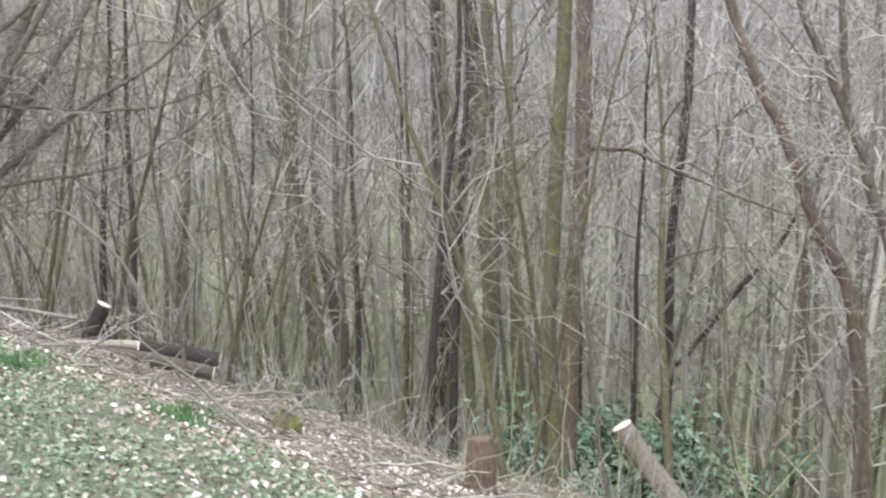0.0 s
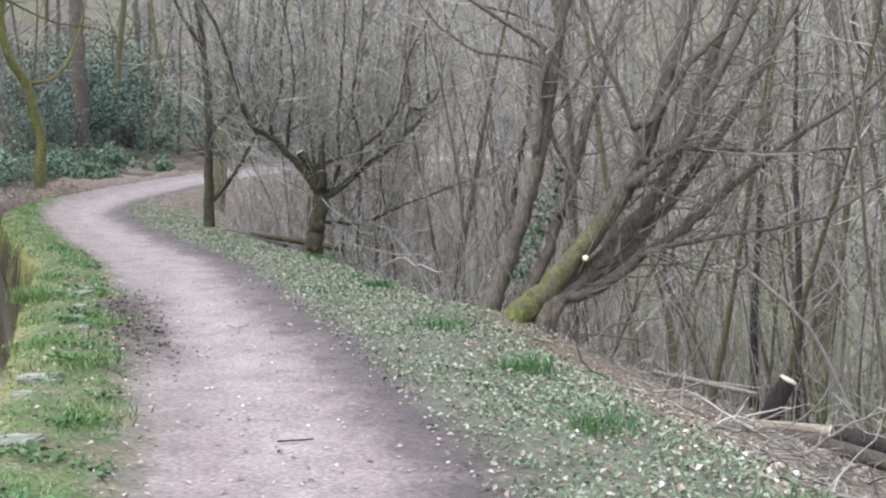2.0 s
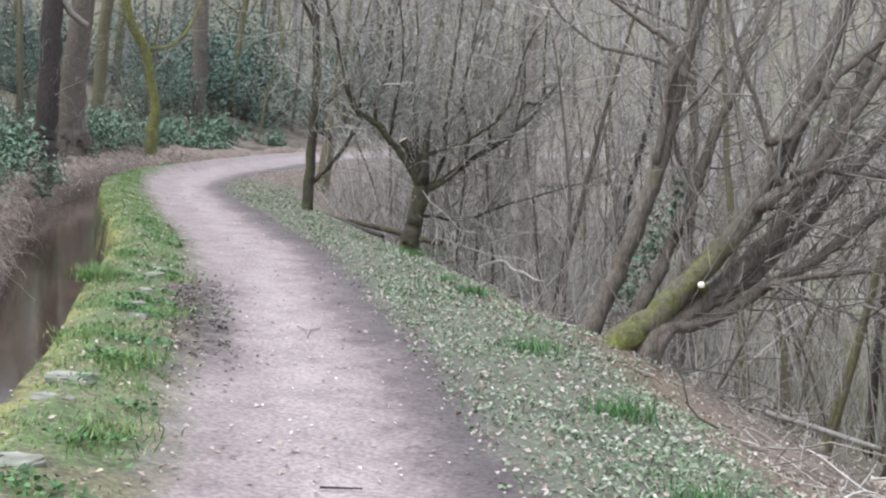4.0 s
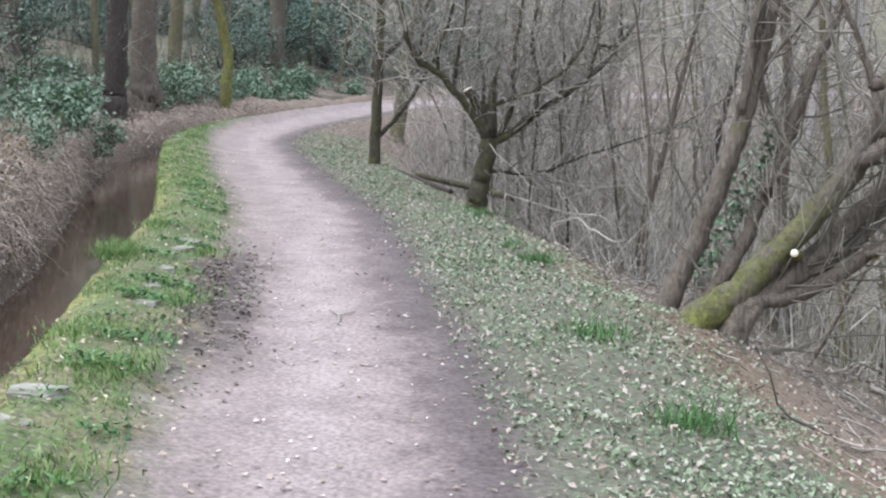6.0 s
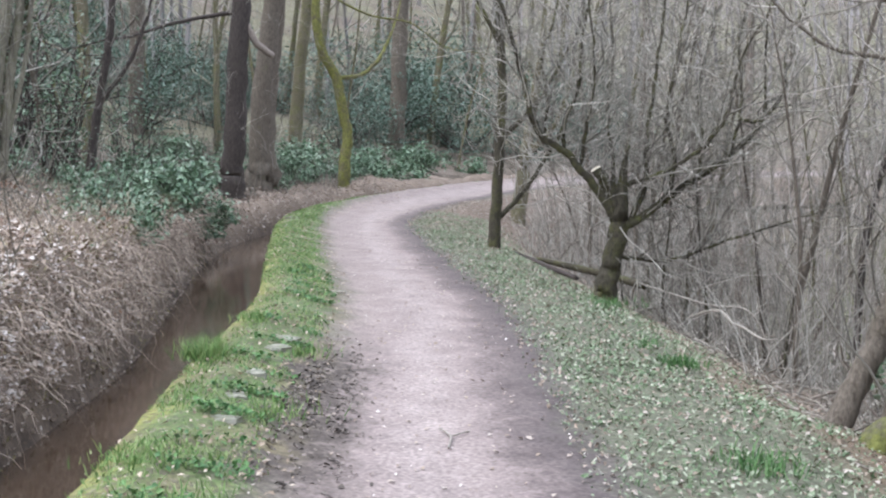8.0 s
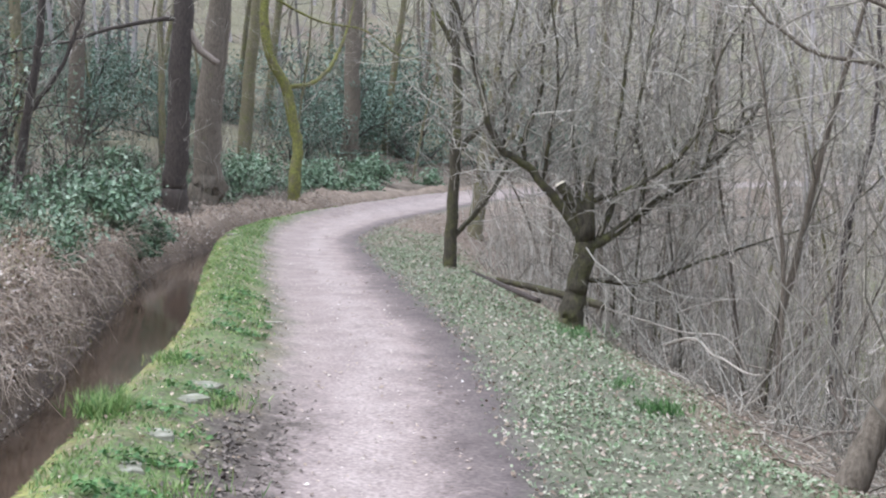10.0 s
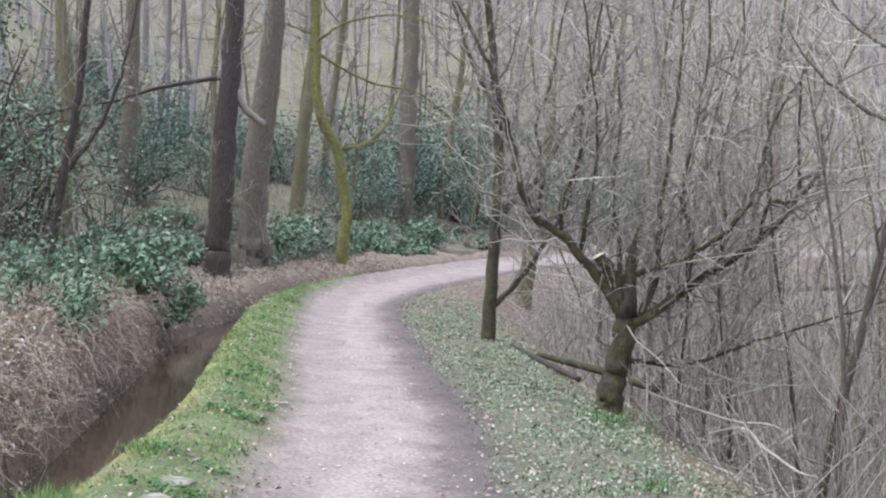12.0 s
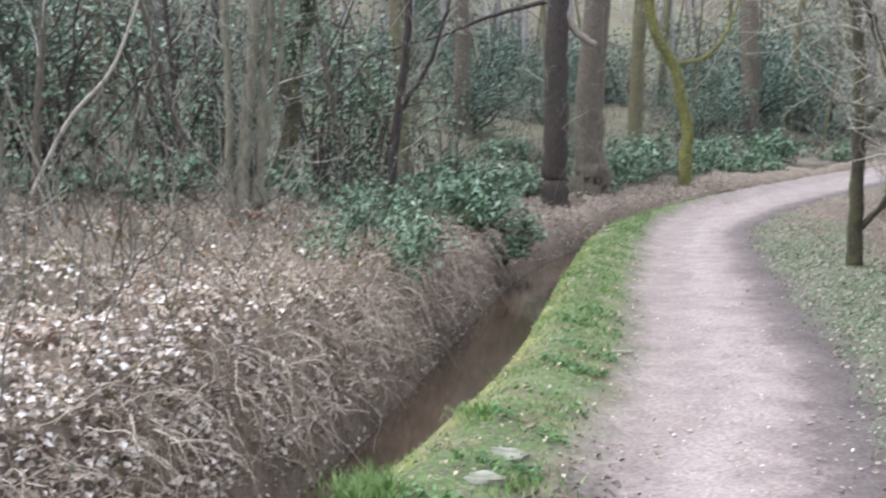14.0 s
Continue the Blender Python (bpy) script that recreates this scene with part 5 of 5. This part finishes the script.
hillside_evergreens()


def ground_cover():
    rng = np.random.RandomState(77)
    for k in range(26):
        u, w = rng.uniform(45, 70), -2.2 - 4.5 * rng.rand()
        x = float(np.interp(u, RUN, LINE[:, 0]) + np.interp(u, RUN, TANG[:, 1]) * w)
        y = float(np.interp(u, RUN, LINE[:, 1]) - np.interp(u, RUN, TANG[:, 0]) * w)
        b = placed(BUSHES[4], x, y, rng.uniform(0, 360), rng.uniform(0.7, 1.4), 0, 0.05)
        tagged(b, "low spreading evergreen plant on the woodland floor", "shrub", "low evergreens")
    for k in range(22):
        u, w = rng.uniform(34, 47), -4.0 - 6.0 * rng.rand()
        x, y, z = on_line(np.array([u]), np.array([w]))[0]
        b = placed(BUSHES[4], float(x), float(y), rng.uniform(0, 360), rng.uniform(0.6, 1.2), 0, 0.05)
        tagged(b, "low spreading evergreen plant behind the brambles", "shrub", "low evergreens")


ground_cover()


# grass, shoots and dead leaves
def verge_grass():
    rng = np.random.RandomState(41)
    n = 80000
    u, w = 22 + 48 * rng.rand(n) ** 1.5, rng.uniform(-0.02, 0.82, n)
    p = on_line(u, w)
    lush = waves(p[:, 0], p[:, 1], 1.3, 11) + 0.6 * waves(p[:, 0], p[:, 1], 0.5, 12)
    far = np.clip((u - 34) / 6, 0, 1)
    keep = rng.rand(n) < np.clip(0.36 + 1.0 * lush + 0.45 * far, 0.05, 1) * np.clip((0.74 - 0.6 * np.clip((u - 45) / 9, 0, 1) - w) * 5, 0, 1)
    p, lush, u = p[keep], lush[keep], u[keep]
    size = rng.uniform(0.014, 0.036, len(p)) * (1 + 0.6 * np.clip(lush, -0.5, 1))
    v, f = blades_at(rng, p, size, rng.uniform(0.004, 0.008, len(p)) * (1 + np.clip(u - 30, 0, 40) / 25), 0.6)
    soup("verge_grass", v, f, GRASS, "short bright green grass on the verge", "grass")


def tuft(u, w, tall, blades, spread, name="grass_tuft", material=None):
    rng = np.random.RandomState(int(u * 100 + w * 10))
    c = on_line(np.array([u]), np.array([w]))[0]
    p = np.zeros((blades, 3))
    p[:, :2] = rng.normal(0, spread * (1.35 if 0.2 < w < 1 else 0.9), (blades, 2))
    v, f = blades_at(rng, p, rng.uniform(0.4, 1.0, blades) * tall * (0.6 if w > 1 else 0.52), rng.uniform(0.005, 0.009, blades), 0.45)
    ob = soup(name, v, f, material or GRASS, "thick tuft of long green grass", "grass tuft", "stuff")
    ob.location = c
    ob["group"] = "grass tufts"


verge_grass()
for u, w, tall, blades, spread in ((32.9, 0.12, 0.34, 520, 0.085), (29.9, 0.45, 0.2, 300, 0.09), (31.6, 0.6, 0.16, 260, 0.1), (33.3, 0.62, 0.15, 240, 0.08), (28.6, 0.5, 0.18, 260, 0.1), (30.6, 0.25, 0.14, 200, 0.08), (34.3, 0.2, 0.16, 220, 0.09),
                                   (33.9, 3.2, 0.2, 240, 0.09), (31.1, 2.95, 0.19, 260, 0.12), (29.6, 3.0, 0.24, 240, 0.1), (34.6, 3.1, 0.13, 160, 0.08), (28.2, 2.9, 0.18, 220, 0.12), (36.6, 3.2, 0.16, 260, 0.2), (26.9, 3.2, 0.2, 260, 0.12), (25.8, 3.6, 0.22, 240, 0.12)):
    tuft(u, w, tall, blades, spread, material=WEEDS if w > 1 else GRASS)


def bank_cover():
    rng = np.random.RandomState(42)
    n = 36000
    u, w = 21 + 26 * rng.rand(n) ** 1.2, 2.15 + 2.1 * rng.rand(n)
    p = on_line(u, w)
    lush = 0.5 + 0.85 * waves(p[:, 0], p[:, 1], 1.6, 13) + 0.5 * waves(p[:, 0], p[:, 1], 0.6, 14)
    keep = rng.rand(n) < np.clip(lush, 0.1, 1) * np.clip((w - 2.05) * 3, 0, 1) * np.clip((4.1 - w) * 1.6, 0, 1)
    q = p[keep]
    v, f = blades_at(rng, q, rng.uniform(0.018, 0.05, len(q)), rng.uniform(0.006, 0.013, len(q)), 0.8)
    soup("bank_shoots", v, f, THIN_GRASS, "sparse green shoots on the bank", "grass")
    n = 78000
    u, w = 21 + 28 * rng.rand(n) ** 1.2, 1.95 + 2.3 * rng.rand(n)
    p = on_line(u, w)
    lush = 0.5 + 0.9 * waves(p[:, 0], p[:, 1], 1.6, 13) + 0.9 * waves(p[:, 0], p[:, 1], 0.45, 15)
    p = p[rng.rand(n) < np.clip(lush, 0.16, 1) * np.clip((w - 2.02) * 2.2, 0, 1) * np.clip((4.3 - w) * 1.4, 0, 1)]
    p[:, 2] += rng.uniform(0.004, 0.03, len(p))
    v, f = leaves_at(rng, p, rng.uniform(0.010, 0.026, len(p)), 0.5, 0.2, 1.4)
    soup("bank_leaves", v, f, THIN_GRASS, "low green leaves of ground plants on the bank", "ground plants")
    n = 60000
    u, w = 20 + 34 * rng.rand(n) ** 1.2, 2.1 + 9.0 * rng.rand(n)
    p = on_line(u, w)
    p[:, 2] += rng.uniform(0.004, 0.03, n)
    v, f = leaves_at(rng, p, rng.uniform(0.009, 0.027, n), 0.6, 0.3, 1.6)
    soup("dead_leaves", v, f, LITTER, "scattered pale dead leaves on the bank", "leaf litter")
    n = 8000
    u, w = 20 + 9 * rng.rand(n), 2.7 + 3.2 * rng.rand(n)
    p = on_line(u, w)
    p = p[rng.rand(n) < np.clip(0.4 + waves(p[:, 0], p[:, 1], 0.9, 31), 0.05, 1) * np.clip((29 - u) / 3, 0, 1)]
    p[:, 2] += rng.uniform(0.006, 0.045, len(p))
    v, f = leaves_at(rng, p, rng.uniform(0.008, 0.032, len(p)), 0.6, 0.3, 1.6)
    soup("dead_leaves", v, f, BRACKEN, "patches of bleached dead leaves on the bank", "leaf litter")
    n = 2600
    u, w = 21 + 34 * rng.rand(n) ** 1.3, rng.uniform(0.02, 0.85, n)
    p = on_line(u, w)
    p[:, 2] += 0.02
    v, f = leaves_at(rng, p, rng.uniform(0.008, 0.026, n), 0.4, 0.25, 1.5)
    soup("verge_leaves", v, f, STRAW, "brown dead leaves in the verge grass", "leaf litter")
    n = 1100
    u, w = rng.normal(32.2, 0.85, n), rng.normal(0.84, 0.13, n)
    p = on_line(u, w)
    p[:, 2] += 0.006
    v, f = leaves_at(rng, p, rng.uniform(0.01, 0.03, n), 0.3, 0.25, 1.5)
    soup("path_leaves", v, f, MUD_LEAVES, "dark sodden leaves trodden into the mud", "leaf litter")
    n = 16000
    u, w = 26 + 12 * rng.rand(n), rng.uniform(0.28, 0.7, n)
    p = on_line(u, w)
    p = p[rng.rand(n) < np.clip(1.5 * waves(p[:, 0], p[:, 1], 0.55, 61) - 0.15, 0, 1)]
    p[:, 2] += rng.uniform(0.008, 0.045, len(p))
    v, f = leaves_at(rng, p, rng.uniform(0.012, 0.03, len(p)), 0.6, 0.2, 1.4)
    soup("verge_leaves", v, f, WEEDS, "dark green leafy weeds along the path's edge", "weeds")
    n = 700
    u, w = 24 + 20 * rng.rand(n), rng.normal(1.4, 0.5, n).clip(0.3, 2.4)
    p = on_line(u, w)
    p[:, 2] += 0.006
    v, f = leaves_at(rng, p, rng.uniform(0.007, 0.018, n), 0.2, 0.2, 1.5)
    soup("path_leaves", v, f, BRACKEN, "pale chips and bleached leaves on the path", "leaf litter")
    n = 1500
    u, w = 21 + 34 * rng.rand(n) ** 1.3, rng.normal(1.5, 0.75, n).clip(0.7, 2.6)
    p = on_line(u, w)
    p[:, 2] += 0.008
    v, f = leaves_at(rng, p, rng.uniform(0.01, 0.03, n), 0.2, 0.2, 1.4)
    soup("path_leaves", v, f, LITTER, "few dead leaves and pale stones on the path", "leaf litter")


bank_cover()


def left_bank():
    """Bramble stalks, dead bracken and leaves over the ditch's far bank."""
    rng = np.random.RandomState(43)
    n = 62000
    u, w = 23 + 38 * rng.rand(n) ** 1.4 - 6 * rng.rand(n) ** 4, -1.0 - 5.5 * rng.rand(n) ** 1.5
    p = on_line(u, w)
    pile = (0.07 - 0.04 * np.clip((u - 40) / 5, 0, 1)) * (1 + waves(p[:, 0], p[:, 1], 0.4, 17)) * np.clip((-w - 0.9) * 2, 0.1, 1)
    p[:, 2] += pile * rng.rand(n) ** 0.5 + 0.01
    v, f = leaves_at(rng, p, rng.uniform(0.014, 0.045, n), 0.6, 0.3, 1.5)
    soup("dead_leaves", v, f, LITTER, "dead leaves caught in brambles on the far bank", "leaf litter")
    n = 46000
    u, w = rng.normal(31.2, 2.6, n), -1.12 - 2.8 * rng.rand(n) ** 1.4
    p = on_line(u, w)
    patch = waves(p[:, 0], p[:, 1], 0.8, 27) + 0.5 * waves(p[:, 0], p[:, 1], 0.3, 28)
    keep = rng.rand(n) < np.clip(0.66 + 0.8 * patch, 0.14, 1)
    p = p[keep]
    p[:, 2] += 0.05 + 0.05 * rng.rand(len(p))
    v, f = leaves_at(rng, p, rng.uniform(0.016, 0.05, len(p)), 0.5, 0.3, 1.4)
    soup("dead_leaves", v, f, BRACKEN, "drift of pale dead leaves on the brambles", "leaf litter")
    n = 26000
    u, w = rng.uniform(25.5, 40, n), -1.15 - 3.2 * rng.rand(n)
    p = on_line(u, w)
    p[:, 2] += 0.03 + 0.05 * rng.rand(n)
    red = waves(p[:, 0], p[:, 1], 1.0, 51) + 0.5 * waves(p[:, 0], p[:, 1], 0.35, 52)
    q = p[(red > 0.3) & (rng.rand(n) < 0.7)]
    v, f = leaves_at(rng, q, rng.uniform(0.016, 0.045, len(q)), 0.6, 0.3, 1.5)
    soup("dead_leaves", v, f, RUSTY, "rust-brown dead leaves among the brambles", "leaf litter")
    q = p[(red < -0.28) & (rng.rand(n) < 0.8)]
    v, f = blades_at(rng, q, rng.uniform(0.03, 0.09, len(q)), rng.uniform(0.006, 0.014, len(q)), 0.9)
    soup("bank_moss", v, f, MOSS, "olive moss and dry grass on top of the bank", "moss")
    q = p[(abs(red - 0.1) < 0.05) & (rng.rand(n) < 0.5)]
    v, f = leaves_at(rng, q, rng.uniform(0.015, 0.035, len(q)), 0.5, 0.2, 1.3)
    soup("bank_leaves", v, f, THIN_GRASS, "few small green leaves among the brambles", "ground plants")
    n = 14000
    u, w = 24 + 20 * rng.rand(n), rng.uniform(-1.6, -1.04, n)
    p = on_line(u, w)
    keep = rng.rand(n) < np.clip(0.35 + waves(p[:, 0], p[:, 1], 0.7, 29), 0, 1)
    p = p[keep]
    p += rng.normal(0, 0.02, p.shape)
    v, f = blades_at(rng, p, rng.uniform(0.02, 0.07, len(p)), rng.uniform(0.006, 0.014, len(p)), 1.2)
    soup("bank_moss", v, f, MOSS, "olive moss hanging on the ditch's earth face", "moss")
    s = Sticks()
    for k in range(1300):
        uu, ww = 24 + 20 * rng.rand() - 5 * rng.rand() ** 4, -1.12 - 2.2 * rng.rand() ** 2.2
        q = on_line(np.array([uu]), np.array([ww]))[0]
        q[2] += rng.uniform(-0.02, 0.1)
        i = int(np.searchsorted(RUN, uu))
        out = np.array([TANG[i, 1], -TANG[i, 0], 0])
        a = rng.uniform(-3.14, 3.14)
        way = out * np.cos(a) + np.array([TANG[i, 0], TANG[i, 1], 0]) * np.sin(a) + np.array([0, 0, rng.uniform(-0.3, 0.8)])
        long = rng.uniform(0.12, 0.42) * (1.6 if k % 25 == 0 else 1)
        line = wander(rng, q, way, long, 6, 0.32, -0.2)
        low = np.where(along(line[:, 0], line[:, 1])[1] > -1.0, -0.47, -9)
        line[:, 2] = np.maximum(line[:, 2], low)
        r = rng.uniform(0.0018, 0.004)
        s.add(line, np.linspace(r, 0.0014, 6), 3)
    for k in range(1500):
        uu, ww = 24 + 20 * rng.rand(), rng.uniform(-1.4, -1.05)
        q = on_line(np.array([uu]), np.array([ww]))[0]
        i = int(np.searchsorted(RUN, uu))
        q[2] = rng.uniform(-0.1, 0.5) if ww > -1.25 else q[2] + 0.03
        out = np.array([TANG[i, 1], -TANG[i, 0], 0])
        q += out * 0.03
        line = wander(rng, q, out * rng.uniform(0.1, 0.9) + np.array([*rng.normal(0, 0.35, 2), rng.uniform(-0.6, 0.5)]), rng.uniform(0.15, 0.6), 7, 0.3, -0.3)
        line[:, 2] = np.maximum(line[:, 2], -0.48)
        r = rng.uniform(0.002, 0.005)
        s.add(line, np.linspace(r, 0.0015, 7), 3)
    roots = Sticks()
    for k in range(150):
        uu = 25 + 17 * rng.rand()
        q = on_line(np.array([uu]), np.array([rng.uniform(-1.5, -1.18)]))[0]
        q[2] += 0.03
        i = int(np.searchsorted(RUN, uu))
        out, fwd = np.array([TANG[i, 1], -TANG[i, 0], 0]), np.array([TANG[i, 0], TANG[i, 1], 0])
        line = wander(rng, q, out * rng.uniform(0.25, 0.8) + fwd * rng.normal(0, 0.5) + np.array([0, 0, rng.uniform(-0.1, 0.5)]), rng.uniform(0.3, 0.8), 9, 0.28, -0.26)
        line[:, 2] = np.maximum(line[:, 2], -0.49)
        r = rng.uniform(0.002, 0.0055)
        roots.add(line, np.linspace(r, 0.002, 9), 4)
    tagged(roots.make("roots", BRAMBLE), "long pale roots and dead stalks hanging over the ditch", "roots", kind="stuff")
    tagged(s.make("bramble", BRAMBLE), "dry brown brambles hanging over the ditch", "bramble", kind="stuff")
    n = 16000
    u, w = 22 + 22 * rng.rand(n) - 5 * rng.rand(n) ** 4, -1.1 - 3.6 * rng.rand(n) ** 1.4
    p = on_line(u, w)
    p[:, 2] += 0.05 + 0.1 * (1 + waves(p[:, 0], p[:, 1], 0.9, 17)) * np.clip((-w - 0.9) * 2, 0.1, 1)
    v, f = blades_at(rng, p, rng.uniform(0.06, 0.2, n), rng.uniform(0.003, 0.007, n), 1.0)
    soup("dead_grass", v, f, STRAW, "tangled dry grass over the far bank", "dead grass")
    s = Sticks()
    for k in range(900):
        uu, ww = 28 + 30 * rng.rand(), -1.4 - 4.5 * rng.rand()
        q = on_line(np.array([uu]), np.array([ww]))[0]
        line = wander(rng, q, (rng.normal(0, 0.3), rng.normal(0, 0.3), 1), rng.uniform(0.3, 1.3), 5, 0.2, -0.04)
        s.add(line, np.linspace(rng.uniform(0.004, 0.008), 0.003, 5), 3)
    tagged(s.make("undergrowth", TWIGS_DARK), "bare thin stalks among the brambles", "undergrowth", kind="stuff")


left_bank()


# flat pale stones set in the verge
def kerb_stone(u, w, long, wide, turn):
    rng = np.random.RandomState(int(u * 37))
    bm = bmesh.new()
    n = 13
    rings = []
    rad = rng.uniform(0.6, 1.15, n)
    for size, z in ((0.9, -0.05), (1.0, 0.0), (0.98, 0.008), (0.9, 0.014), (0.5, 0.016)):
        rings.append([bm.verts.new((0.56 * long * size * rad[k] * math.cos(k * 6.283 / n + 0.2) + rng.normal(0, 0.004), 0.6 * wide * size * rad[k] * math.sin(k * 6.283 / n + 0.2) + rng.normal(0, 0.004), z + rng.normal(0, 0.003))) for k in range(n)])
    for lo, hi in zip(rings, rings[1:]):
        for k in range(n):
            bm.faces.new((lo[k], lo[(k + 1) % n], hi[(k + 1) % n], hi[k]))
    bm.faces.new(rings[-1])
    bm.faces.new(rings[0][::-1])
    me = bpy.data.meshes.new("kerb_stone")
    bm.to_mesh(me)
    bm.free()
    me.materials.append(STONE)
    ob = new("kerb_stone", me)
    x, y, z = on_line(np.array([u]), np.array([w]))[0]
    i = int(np.searchsorted(RUN, u))
    ob.matrix_world = pose(x, y, z - 0.008, rng.normal(0, 3), rng.normal(0, 1), math.degrees(math.atan2(TANG[i, 1], TANG[i, 0])) + 62 + turn)
    tagged(ob, "worn pale flat stone sunk in the grass verge", "stone", "kerb stones")


for x, y, long, wide, turn in ((-9.69, 9.17, 0.27, 0.14, 10), (-9.3, 8.82, 0.24, 0.14, -8), (-8.72, 8.27, 0.29, 0.17, 5), (-8.2, 7.81, 0.24, 0.14, -12), (-7.85, 7.56, 0.18, 0.11, 20), (-6.58, 6.22, 0.27, 0.17, 8), (-6.25, 5.86, 0.21, 0.14, -6), (-5.6, 5.3, 0.24, 0.14, 4),
                               (-18.75, 15.5, 0.32, 0.15, 0), (-17.3, 14.5, 0.20, 0.11, 10)):
    u, w = (float(v[0]) for v in along(x, y))
    kerb_stone(u, min(max(w, 0.25), 0.5), long, wide, turn)

log("dead_branch", "small forked twig lying on the path", [(-7.05, 8.3, 0.012, 0.005), (-7.2, 8.45, 0.014, 0.006), (-7.36, 8.52, 0.012, 0.004)], BLEACHED, (False, False), 5)
log("dead_branch", "small twig lying on the path", [(-7.2, 8.45, 0.014, 0.005), (-7.22, 8.6, 0.012, 0.004)], BLEACHED, (False, False), 5)
log("dead_branch", "short dark twig lying on the path", [(-4.87, 6.13, 0.01, 0.005), (-4.74, 6.23, 0.012, 0.004)], BARK_DARK, (False, False), 5)
log("dead_branch", "pale stick lying on the grass verge", [(-11.75, 10.9, 0.06, 0.01), (-11.5, 11.1, 0.06, 0.01)], BLEACHED, (False, False), 5)

for spare in (*WHIPS, *BUSHES):
    park(spare)
